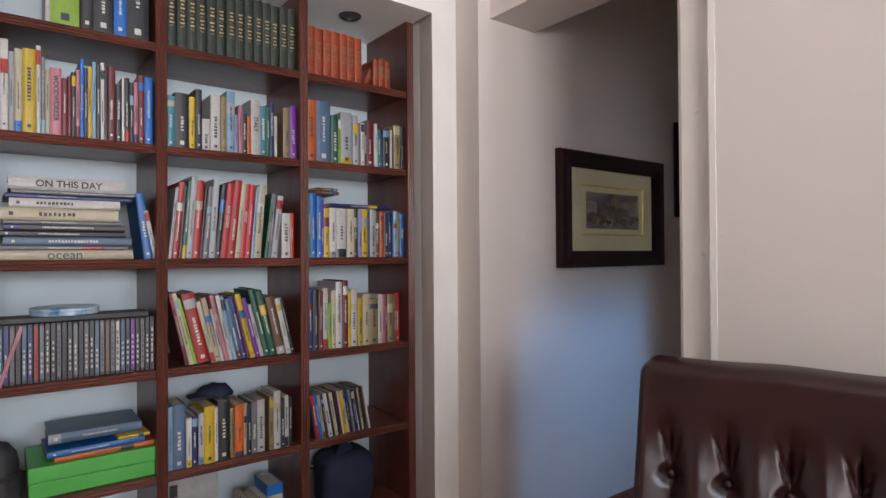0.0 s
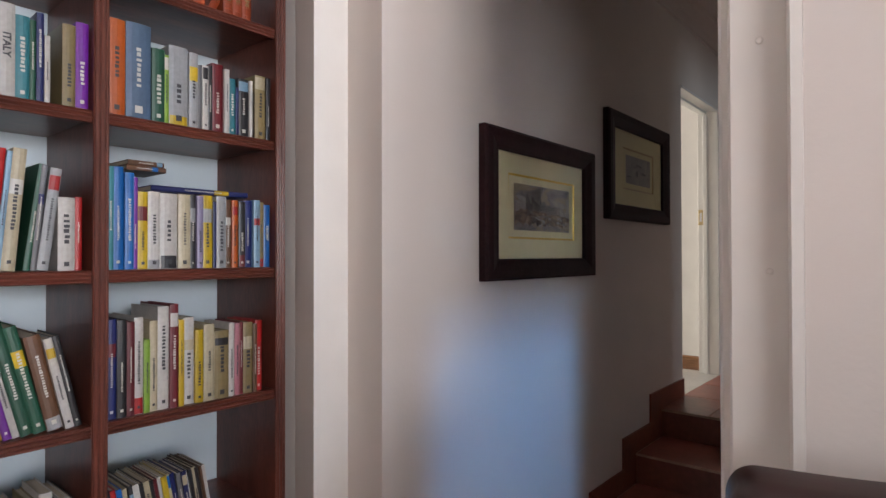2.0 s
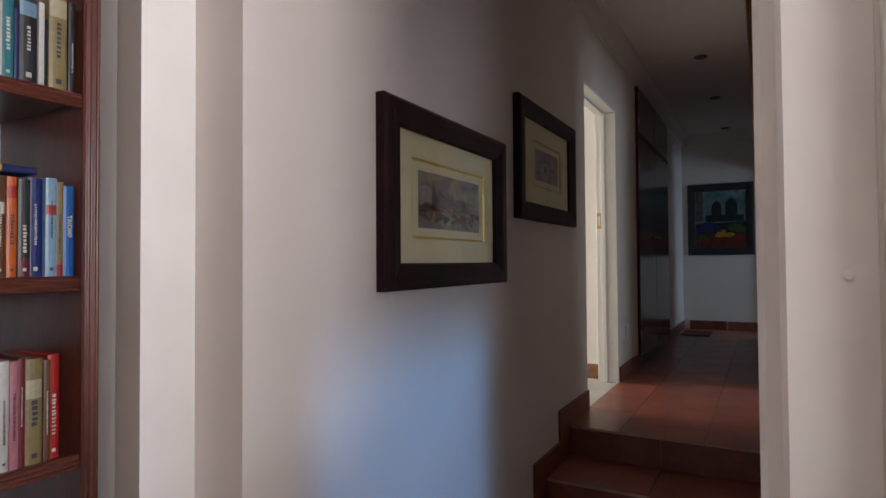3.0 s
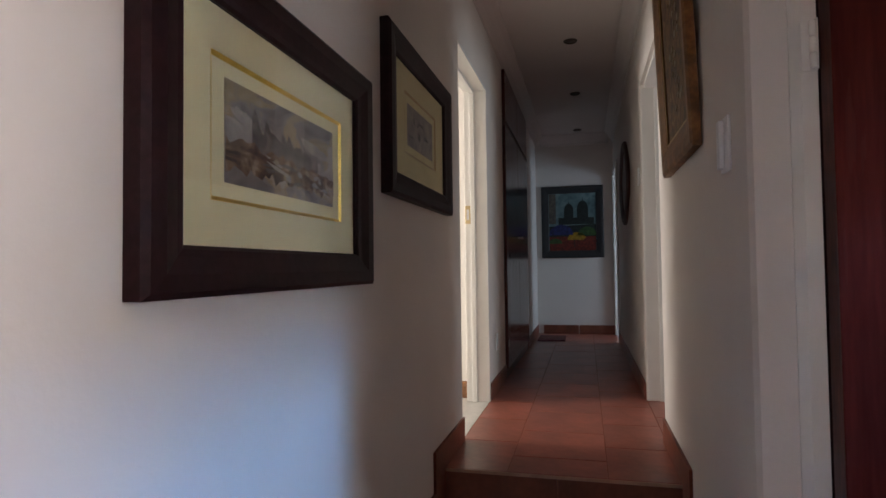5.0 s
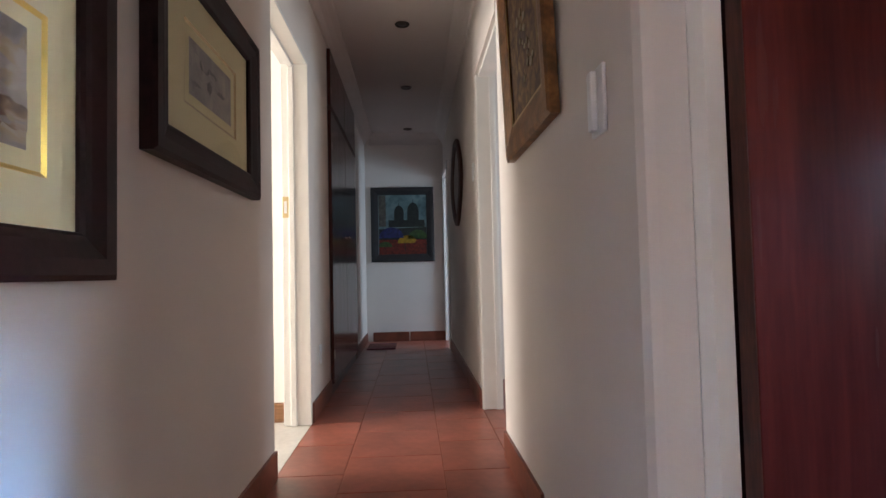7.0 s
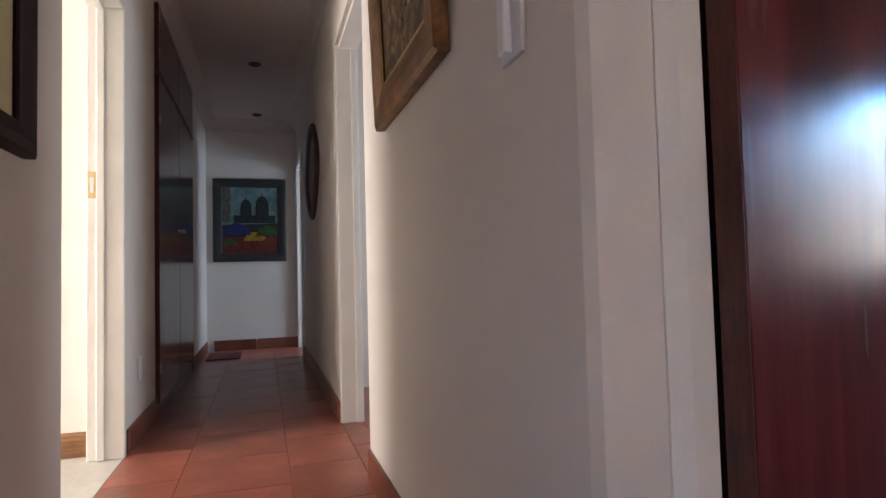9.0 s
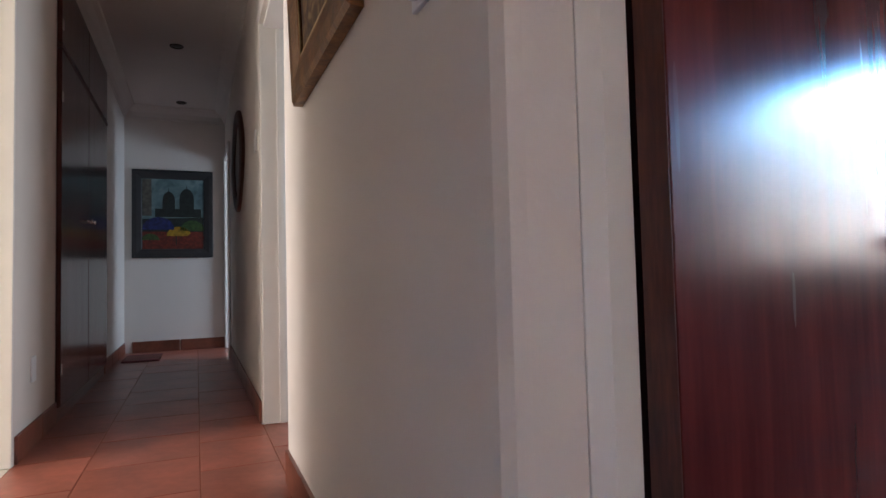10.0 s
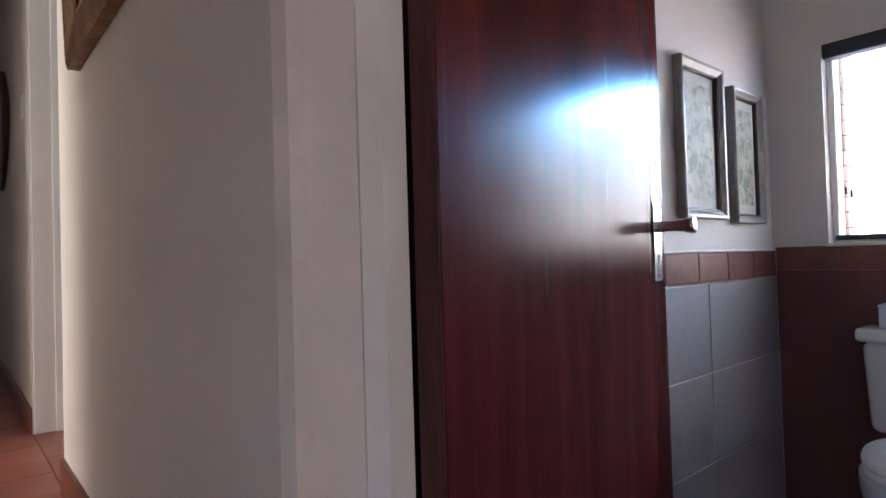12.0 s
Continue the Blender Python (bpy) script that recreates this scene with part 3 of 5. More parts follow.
glow.use_nodes = True
ge = glow.node_tree.nodes["Principled BSDF"]
ge.inputs["Base Color"].default_value = (0.8, 0.85, 0.9, 1)
ge.inputs["Emission Strength"].default_value = 1.0
# garden haze below, open sky above
gt = glow.node_tree
g_tc, g_sep, g_ramp = (gt.nodes.new("ShaderNode" + k) for k in ("TexCoord", "SeparateXYZ", "ValToRGB"))
g_range = gt.nodes.new("ShaderNodeMapRange")
g_range.inputs[1].default_value, g_range.inputs[2].default_value = 1.3, 2.3
g_ramp.color_ramp.elements[0].position, g_ramp.color_ramp.elements[1].position = 0.15, 0.75
g_ramp.color_ramp.elements[0].color, g_ramp.color_ramp.elements[1].color = (7.5, 6.8, 6.4, 1), (11.0, 15.0, 19.0, 1)
gt.links.new(g_tc.outputs["Object"], g_sep.inputs[0])
gt.links.new(g_sep.outputs["Z"], g_range.inputs[0])
gt.links.new(g_range.outputs[0], g_ramp.inputs[0])
gt.links.new(g_ramp.outputs[0], ge.inputs["Emission Color"])
structure("backdrop", box_bm(0.4, 4.2, YW - 1.45, YW - 1.40, 0.0, 2.3), glow, "bright hazy daylight outside the window", "backdrop")

# near-black strip puts the shade of the hinge gap into colour
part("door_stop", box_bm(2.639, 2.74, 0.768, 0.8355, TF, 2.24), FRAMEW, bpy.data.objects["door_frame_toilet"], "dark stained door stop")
# the open door
LEAF = pose(2.622, 0.833, TF + 0.012, 0, 0, 10.9)
door = thing("door", "polished dark mahogany flush door standing open", "door", at=LEAF)
part("leaf", box_bm(-0.038, 0.0, -0.76, 0.0, 0, 2.02, 0.002, 2), DOORWOOD, door)
part("edge_lipping", box_bm(-0.037, -0.001, 0.0, 0.0015, 0.01, 2.01), EDGEWOOD, door, "bare brown timber door edge")
HZ = 1.788
hg = part("hinge", join(box_bm(2.608, 2.6315, 0.8405, 0.8435, HZ, HZ + 0.11, 0.001, 1), box_bm(2.6225, 2.6275, 0.838, 0.870, HZ, HZ + 0.11, 0.001, 1)), TRIM, bpy.data.objects["door_frame_toilet"], "painted steel hinge leaf")
for k in range(3):
    part("hinge_knuckle", move(lathe_bm([(0.0065, 0), (0.008, 0.002), (0.008, 0.031), (0.0065, 0.033)], 14), pose(2.6165, 0.848, HZ + 0.004 + 0.0345 * k)), TRIM, hg, "", True)
pl = part("handle_plate", box_bm(-0.0415, -0.038, -0.735, -0.690, 0.955, 1.115, 0.001, 2), CHROME, door, "brushed steel handle plate")
part("knob", move(lathe_bm([(0.012, 0), (0.0115, 0.012), (0.0105, 0.025), (0.0125, 0.05), (0.0165, 0.062), (0.0175, 0.068), (0.0165, 0.073), (0.012, 0.0745)], 24), pose(-0.0415, -0.712, 1.066, 0, -90, 0)), CHROME, pl, "flared steel door knob", True)
part("keyhole", join(box_bm(-0.0423, -0.0414, -0.7155, -0.7085, 0.985, 1.003, 0.0003, 1), move(lathe_bm([(0.0062, 0), (0.0062, 0.0009)], 12), pose(-0.0414, -0.712, 1.003, 0, -90, 0))), BLACK, pl)
for z in (0.966, 1.104):
    part("screw", move(lathe_bm([(0.0035, 0), (0.003, 0.0012)], 10), pose(-0.0414, -0.712, z, 0, -90, 0)), DARKMETAL, pl)

# the toilet itself
wc = thing("toilet", "white ceramic close-coupled toilet against the maroon wall", "toilet", at=pose(2.44, YW + 0.012, TF - 0.004))


def rounded(x0, x1, y0, y1, z0, z1, r, seg=5, taper=0.0):
    bm = bmesh.new()
    bmesh.ops.create_cube(bm, size=1)
    for v in bm.verts:
        k = 1 - taper * (0.5 - v.co.z)
        v.co = Vector(((x0 + x1) / 2 + v.co.x * (x1 - x0) * k, (y0 + y1) / 2 + v.co.y * (y1 - y0) * k, (z0 + z1) / 2 + v.co.z * (z1 - z0)))
    bmesh.ops.bevel(bm, geom=bm.edges[:], offset=r, segments=seg, affect="EDGES", profile=0.5)
    return bm


part("tank", rounded(-0.195, 0.195, 0.0, 0.17, 0.455, 0.735, 0.025, 5, 0.08), CERAMIC, wc, "", True)
lid = part("tank_lid", rounded(-0.207, 0.207, -0.004, 0.185, 0.735, 0.778, 0.014), CERAMIC, wc, "", True)
part("flush_button", move(lathe_bm([(0.022, 0), (0.022, 0.004), (0.019, 0.007)], 20), pose(0, 0.09, 0.778)), CHROME, lid)


def oval(a, b, z, dz, cy, rim=0.0, seg=36):
    bm = bmesh.new()
    rows = [(1.0, 0.0), (1.02, dz * 0.35), (1.0, dz * 0.8), (0.96, dz)]
    rings = []
    for k, h in rows:
        rings.append([bm.verts.new((a * k * math.cos(t), cy + b * k * math.sin(t) * (1.0 if math.sin(t) > 0 else 0.75), z + h)) for t in (2 * math.pi * i / seg for i in range(seg))])
    for p, q in zip(rings, rings[1:]):
        for i in range(seg):
            bm.faces.new((p[i], p[(i + 1) % seg], q[(i + 1) % seg], q[i]))
    bm.faces.new(rings[0]), bm.faces.new(rings[-1])
    bmesh.ops.recalc_face_normals(bm, faces=bm.faces[:])
    return bm


bowl = lathe_bm([(0.11, 0.0), (0.115, 0.02), (0.10, 0.10), (0.105, 0.2), (0.15, 0.30), (0.17, 0.39), (0.172, 0.42), (0.17, 0.43)], 36)
for v in bowl.verts:
    v.co.x *= 0.86
    v.co.y = v.co.y * 1.28 + 0.39
part("bowl", bowl, CERAMIC, wc, "", True)
part("seat", oval(0.142, 0.23, 0.43, 0.022, 0.36), PLASTIC, wc, "", True)
part("seat_lid", oval(0.144, 0.232, 0.453, 0.022, 0.36), PLASTIC, wc, "white closed toilet seat lid", True)
part("bolt_cover", rounded(-0.12, 0.12, 0.155, 0.20, 0.43, 0.46, 0.008, 3), PLASTIC, wc, "", True)
box = thing("tissue_box", "small white box standing on the toilet tank", "box", at=pose(2.532, YW + 0.10, TF + 0.7745))
part("body", box_bm(-0.06, 0.06, -0.05, 0.05, 0, 0.062, 0.004, 2), PLASTIC, box)
part("lid", box_bm(-0.062, 0.062, -0.052, 0.052, 0.062, 0.070, 0.003, 2), PLASTIC, box)


# ---- framed pictures ----
def frame_bm(w, h, bw, depth, bz=0.0):
    """A mitred frame in the x-z plane, front towards -y, back at y = 0; bw: width of the moulding."""
    bm = bmesh.new()
    prof = [(0.0, 0.0), (0.0, depth * 0.8), (bw * 0.12, depth), (bw * 0.45, depth * 0.97), (bw * 0.78, depth * 0.72), (bw * 0.92, depth * 0.66), (bw, depth * 0.5), (bw, 0.0)]
    loops = []
    for sx, sz in ((-1, -1), (1, -1), (1, 1), (-1, 1)):
        loops.append([bm.verts.new((sx * (w / 2 - o), -d, sz * (h / 2 - o * (bz or bw) / bw))) for o, d in prof])
    for k in range(4):
        p, q = loops[k], loops[(k + 1) % 4]
        for i in range(len(prof) - 1):
            bm.faces.new((p[i], p[i + 1], q[i + 1], q[i]))
    bmesh.ops.recalc_face_normals(bm, faces=bm.faces[:])
    return bm



def framed(name, label, at, w, h, bw, depth, fmat, group="", bz=0.0):
    ob = thing(name, label, "picture", group, at)
    part("frame", frame_bm(w, h, bw, depth, bz), fmat, ob)
    part("backing", box_bm(-w / 2 + 0.004, w / 2 - 0.004, -0.003, -0.0005, -h / 2 + 0.004, h / 2 - 0.004), BLACK, ob)
    return ob


def sheet(name, x0, x1, z0, z1, y, mat, parent, label="", t=0.0015):
    return part(name, box_bm(x0, x1, y - t, y, z0, z1), mat, parent, label)


def slip_bm(gx, gz, w, d0, d1):
    """A gilt bevel round the window of a mat board, falling from the board's face to the print."""
    bm = bmesh.new()
    loops = [[bm.verts.new((sx * (gx + o), -d, sz * (gz + o))) for o, d in ((w, d1), (0.0, d0), (w, d0))] for sx, sz in ((-1, -1), (1, -1), (1, 1), (-1, 1))]
    for k in range(4):
        p, q = loops[k], loops[(k + 1) % 4]
        for i in range(3):
            bm.faces.new((p[i], p[(i + 1) % 3], q[(i + 1) % 3], q[i]))
    bmesh.ops.recalc_face_normals(bm, faces=bm.faces[:])
    return bm


def stroke(x, z, a, b, tilt=0.0, n=16):
    """A ragged brush mark."""
    out = []
    for k in range(n):
        t = 2 * math.pi * k / n
        u, v = a * math.cos(t) * random.uniform(0.7, 1.15), b * math.sin(t) * random.uniform(0.6, 1.15)
        out.append((x + u * math.cos(tilt) - v * math.sin(tilt), z + u * math.sin(tilt) + v * math.cos(tilt)))
    return out


def ridge(px, z0, z1, rag, seed, low, lowrag, n=34):
    """A band of landscape: an uneven skyline above, a broken edge below."""
    up = [(-px + 2 * px * i / n, z0 + (z1 - z0) * i / n + rag * noise.noise(Vector((i * 0.37, seed, 3))) + rag * 0.4 * noise.noise(Vector((i * 1.3, seed, 7)))) for i in range(n + 1)]
    dn = [(px - 2 * px * i / n, low + lowrag * noise.noise(Vector((i * 0.7, seed + 4, 1)))) for i in range(n + 1)]
    return up + [(x, min(z, 0.0 + low + lowrag)) for x, z in dn]


def mounted_print(at, w, h, label, sky_mat, rock_mat, gx, gz, pale=False):
    bw, bz = 0.102, 0.083
    ob = framed("framed_print", label, at, w, h, bw, 0.036, FRAMEW, "prints along the passage", bz)
    iw, ih = w / 2 - bw + 0.012, h / 2 - bz + 0.012
    g, gv = gx + 0.008, gz + 0.008
    part("mat_board", join(*[box_bm(a, b, -0.0105, -0.0042, c, d) for a, b, c, d in ((-iw, iw, -ih, -gv), (-iw, iw, gv, ih), (-iw, -g, -gv, gv), (g, iw, -gv, gv))]), MAT, ob, "cream mat board")
    part("gilt_slip", slip_bm(gx, gz, 0.0078, 0.0063, 0.0112), GILT if not pale else BRASS, ob, "thin gilt slip")
    sheet("print_margin", -gx - 0.004, gx + 0.004, -gz - 0.004, gz + 0.004, -0.0045, MAT, ob, "pale print margin", 0.0015)
    px, pz = gx - 0.036, gz - 0.028
    sh = part("print", box_bm(-px, px, -0.0072, -0.0063, -pz, pz), sky_mat, ob, "muted watercolour landscape")
    if not pale:
        random.seed(7)
        y = -0.0076
        for poly, m in ((stroke(-px * 0.72, pz * 0.35, 0.05, 0.016, -0.25), FAINT), (stroke(-px * 0.35, pz * 0.62, 0.075, 0.026, 0.1), SKYWASH),
                        (stroke(px * 0.02, pz * 0.48, 0.034, 0.020, 0.2), SUNWASH),
                        (stroke(px * 0.62, pz * 0.30, 0.085, 0.015, -0.15), FAINT), (stroke(px * 0.70, pz * 0.62, 0.06, 0.022), SKYWASH)):
            part("cloud_wash", prism_bm([(max(-px, min(px, q)), max(-pz, min(pz, v))) for q, v in poly], y - 0.0002, y, "y"), m, sh)
            y -= 0.0001
        for poly, m in ((ridge(px, pz * 0.30, -pz * 0.12, pz * 0.42, 5.0, -pz * 0.5, 0.01), FAINT), (ridge(px * 0.62, pz * 0.42, pz * 0.06, pz * 0.5, 2.0, -pz * 0.4, 0.01), SLATE),
                        (ridge(px, -pz * 0.08, -pz * 0.30, pz * 0.24, 9.0, -pz * 0.72, pz * 0.34), rock_mat)):
            y -= 0.0003
            part("wash", prism_bm([(q, max(-pz, min(pz, v))) for q, v in poly], y, y + 0.0002, "y"), m, sh)
        y -= 0.0002
        for k in range(30):
            f = random.random()
            x, z = -px * 0.9 + 1.8 * px * f, -pz * (0.66 - 0.45 * random.random() * (1.1 - f * 0.5))
            kind = k % 6
            a, b = (random.uniform(0.007, 0.015), random.uniform(0.005, 0.010)) if kind < 2 else (random.uniform(0.016, 0.045), random.uniform(0.002, 0.006))
            m = (COVERS["A"], COVERS["c"], SLATE, ROCKS, FAINT, ROCKS)[kind]
            part("daub", prism_bm(stroke(x, z, a, b, random.uniform(-0.25, 0.15)), y - 0.0001 * (k % 5) - 0.0001, y - 0.0001 * (k % 5), "y"), m, sh)
    else:
        random.seed(19)
        for k in range(18):
            x, z = random.uniform(-0.75, 0.75) * px, random.uniform(-0.6, 0.5) * pz
            part("engraved_shade", prism_bm(stroke(x, z, random.uniform(0.02, 0.05), random.uniform(0.006, 0.02)), -0.0075 - 0.00005 * k, -0.0073, "y"), FAINT if k % 3 else COVERS["a"], sh)
    glass_sheet = part("glass", box_bm(-iw, iw, -0.0132, -0.0122, -ih, ih), PANE, ob, "clear picture glass")
    glass_sheet.visible_shadow = False
    return ob


mounted_print(pose((1.912 + 2.812) / 2, YL - 0.0005, (1.332 + 1.918) / 2), 0.90, 0.586, "watercolour landscape in a wide dark wooden frame with gilt slip", SKYWASH, ROCKS, 0.262, 0.122)
mounted_print(pose((2.965 + 3.845) / 2, YL - 0.0005, (1.615 + 2.182) / 2), 0.88, 0.567, "faint grey engraving in a wide dark wooden frame", FAINT, ROCKS, 0.21, 0.105, True)

# painting on the end wall: sky, towers, umbrellas
AT = pose(XEND - 0.0005, 1.489, 1.958, 0, 0, -90) @ Matrix.Diagonal((1.105, 1, 1.125, 1))
ptg = framed("oil_painting", "oil painting of towers above coloured umbrellas, black frame", AT, 0.717, 0.836, 0.085, 0.03, BLACK)
cv = sheet("canvas", -0.275, 0.275, -0.335, 0.335, -0.006, CITYSKY, ptg, "dark blue-green painted canvas", 0.003)


def daub(poly, mat, y):
    part("paint_patch", prism_bm(poly, y - 0.0006, y, "y"), mat, cv)


def dome(cx, z, a, b, n=10):
    return [(cx + a * math.cos(math.pi * k / n), z + b * math.sin(math.pi * k / n)) for k in range(n + 1)]


P_DARK = material("paint_dark_green", (0.009, 0.015, 0.014), 0.5, vary=0.5, scale=40)
P_BLUE = material("paint_blue", (0.010, 0.018, 0.100), 0.5, vary=0.5, scale=40)
P_YEL = material("paint_yellow", (0.275, 0.165, 0.010), 0.5, vary=0.4, scale=40)
P_RED = material("paint_red", (0.110, 0.013, 0.007), 0.5, vary=0.5, scale=40)
P_GREEN = material("paint_green", (0.025, 0.065, 0.015), 0.5, vary=0.5, scale=40)
P_STONE = material("paint_stone", (0.080, 0.075, 0.060), 0.5, vary=0.4, scale=30)
daub([(-0.27, -0.02), (-0.27, 0.33), (-0.19, 0.33), (-0.19, -0.02)], P_STONE, -0.0092)
for cx, w, h in ((-0.04, 0.055, 0.20), (0.12, 0.065, 0.23)):
    daub([(cx - w, -0.02)] + [(cx - w, h * 0.55)] + [(x, z) for x, z in reversed(dome(cx, h * 0.62, w, h * 0.45))] + [(cx + w, h * 0.55), (cx + w, -0.02)], P_DARK, -0.0098)
    daub([(cx - 0.006, h), (cx + 0.006, h), (cx, h + 0.06)], P_DARK, -0.0104)
daub([(-0.16, -0.03), (-0.16, 0.05), (0.25, 0.05), (0.25, -0.03)], P_DARK, -0.0093)
daub([(-0.27, -0.335), (-0.27, -0.17), (0.27, -0.17), (0.27, -0.335)], P_RED, -0.0095)
daub([(-0.27, -0.17), (-0.27, -0.05), (0.27, -0.03), (0.27, -0.17)], P_DARK, -0.0096)
for cx, z, a, b, m in ((-0.13, -0.15, 0.14, 0.12, P_BLUE), (0.17, -0.16, 0.11, 0.10, P_GREEN), (0.05, -0.21, 0.11, 0.09, P_YEL), (0.20, -0.24, 0.08, 0.07, P_RED), (-0.20, -0.25, 0.08, 0.06, P_GREEN)):
    daub(dome(cx, z, a, b), m, -0.0101 - 0.0007 * (a * 10 % 1))
daub([(0.02, -0.30), (0.02, -0.21), (0.03, -0.21), (0.03, -0.30)], P_DARK, -0.0112)

# ornate picture on the right wall, leaning forward a little
orn = framed("ornate_picture", "carved blossom panel in a wide brown gilt frame", pose((3.215 + 3.925) / 2, YR + 0.0185, 2.232, 2.0, 0, 180), 0.71, 0.95, 0.115, 0.034, GILTFRAME)
sheet("panel", -0.25, 0.25, -0.366, 0.366, -0.008, OILTAPESTRY, orn, "dark brown figured panel", 0.003)
part("inner_slip", join(*[box_bm(a, b, -0.020, -0.012, c, d, 0.002, 1) for a, b, c, d in ((-0.244, 0.244, -0.364, -0.354), (-0.244, 0.244, 0.354, 0.364), (-0.250, -0.240, -0.364, 0.364), (0.240, 0.250, -0.364, 0.364))]), BRASS, orn, "thin gilt inner slip")
random.seed(13)
for k in range(34):
    x, z = 0.02 + 0.05 * math.sin(k * 0.4) + random.uniform(-0.07, 0.07), -0.26 + 0.016 * k + random.uniform(-0.01, 0.01)
    a = random.uniform(0.010, 0.026)
    petal = [(x + a * math.cos(t) * random.uniform(0.6, 1.1), z + 0.8 * a * math.sin(t) * random.uniform(0.6, 1.1)) for t in (2 * math.pi * q / 8 for q in range(8))]
    part("blossom", prism_bm(petal, -0.0135, -0.0111, "y"), COVERS["c"] if k % 3 else COVERS["h"], orn)

# oval framed picture further down
ovp = thing("oval_picture", "dark oval framed picture on the passage wall", "picture", at=pose(6.72, YR + 0.0005, 2.12, 0, 0, 180))
n = 40
bm = bmesh.new()
rows = [(1.0, 0.0), (1.0, 0.022), (0.93, 0.034), (0.84, 0.026), (0.80, 0.012), (0.80, 0.002)]
rings = []
for k, d in rows:
    ring = []
    for t in (2 * math.pi * i / n for i in range(n)):
        wob = 1 + 0.05 * math.cos(4 * t)
        ring.append(bm.verts.new((0.50 * k * wob * math.cos(t), -d, 0.36 * k * wob * math.sin(t))))
    rings.append(ring)
for p, q in zip(rings, rings[1:]):
    for i in range(n):
        bm.faces.new((p[i], p[(i + 1) % n], q[(i + 1) % n], q[i]))
bmesh.ops.recalc_face_normals(bm, faces=bm.faces[:])
part("frame", bm, EDGEWOOD, ovp, "", True)
part("print", prism_bm([(0.41 * math.cos(t), 0.295 * math.sin(t)) for t in (2 * math.pi * i / n for i in range(n))], -0.006, -0.001, "y"), FAINT, ovp, "dim grey print")

# two small prints in the toilet
for y0, y1, z0, z1 in ((-0.672, -0.392, 1.316, 1.80), (-0.978, -0.742, 1.308, 1.765)):
    at = pose(XE - 0.0005, (y0 + y1) / 2, (z0 + z1) / 2, 0, 0, -90)
    w, h = y1 - y0, z1 - z0
    o = framed("botanical_print", "pale botanical print in a slim grey frame", at, w, h, 0.026, 0.030, GREYFRAME, group="prints in the toilet")
    sheet("mat_board", -w / 2 + 0.024, w / 2 - 0.024, -h / 2 + 0.024, h / 2 - 0.024, -0.0045, PALEMAT, o)
    part("gilt_slip", frame_bm(w - 0.05, h - 0.05, 0.008, 0.018), DARKMETAL, o)
    sheet("print", -w / 2 + 0.055, w / 2 - 0.055, -h / 2 + 0.065, h / 2 - 0.065, -0.0065, BOTANIC, o, "green leafy print", 0.001)

# ---- passage fittings ----
sw = thing("light_switch", "white plastic light switch plate on the wall", "switch", at=pose(2.893, YR + 0.0002, 1.690, 0, 0, 180))
part("plate", box_bm(-0.042, 0.042, -0.009, 0.0, -0.072, 0.072, 0.003, 2), PLASTIC, sw)
part("rocker", box_bm(-0.020, 0.010, -0.024, -0.0092, -0.064, 0.064, 0.004, 2), PLASTIC, sw)
so = thing("wall_socket", "white plastic socket plate low on the wall", "socket", at=pose(5.33, YL - 0.0002, 0.85))
part("plate", box_bm(-0.036, 0.036, -0.009, 0.0, -0.058, 0.058, 0.003, 2), PLASTIC, so)
part("socket_face", box_bm(-0.02, 0.02, -0.012, -0.0092, -0.02, 0.03, 0.002, 1), PLASTIC, so)
s2 = thing("light_switch", "white plastic light switch plate beside a doorway", "switch", at=pose(5.42, YR + 0.0002, 1.985, 0, 0, 180))
part("plate", box_bm(-0.036, 0.036, -0.010, 0.0, -0.058, 0.058, 0.003, 2), PLASTIC, s2)
part("rocker", box_bm(-0.012, 0.012, -0.013, -0.0102, -0.02, 0.02, 0.002, 1), PLASTIC, s2)

dl = thing("downlight", "unlit bronze ringed downlight set in the ceiling", "light", "downlights", pose(5.73, 1.41, CC))
part("ring", lathe_bm([(0.052, 0.0), (0.052, -0.004), (0.047, -0.008), (0.038, -0.006), (0.036, -0.0005)], 28), DARKMETAL, dl, "", True)
part("bulb", lathe_bm([(0.035, -0.0006), (0.030, -0.003), (0.012, -0.005)], 20), DARKMETAL, dl, "", True)
for x in (7.12, 8.70):
    copy_thing(dl, pose(x, 1.40, CC))
copy_thing(dl, pose(1.03, 2.40, AH))

# built-in cupboard, dark varnished
cup = thing("cupboard", "built-in dark varnished cupboard with doors to the ceiling", "cupboard", at=pose(5.79, YL, UP))
part("carcass", box_bm(0.0, 1.75, 0.0, 0.62, 0.0, 2.962 - UP), WOOD, cup)
part("plinth", box_bm(0.0, 1.75, -0.006, -0.0005, 0.0, 0.07), WOOD, cup)
for x0, x1 in ((0.012, 0.870), (0.880, 1.738)):
    d = part("cupboard_door", box_bm(x0, x1, -0.024, -0.001, 0.08, 2.015, 0.003, 1), CUPWOOD, cup, "glossy dark door")
    hx = x1 - 0.05 if x0 < 0.5 else x0 + 0.05
    part("cupboard_handle", join(move(lathe_bm([(0.010, 0), (0.006, 0.006), (0.006, 0.02), (0.014, 0.027), (0.012, 0.034)], 16), pose(hx, -0.024, 1.15, 90, 0, 0))), CHROME, d, "small steel knob", True)
    part("upper_door", box_bm(x0, x1, -0.024, -0.001, 2.055, 2.46, 0.003, 1), CUPWOOD, cup, "glossy dark upper door")
part("rail", box_bm(0.0, 1.75, -0.028, -0.0005, 2.022, 2.046, 0.002, 1), EDGEWOOD, cup, "worn rail between the doors")
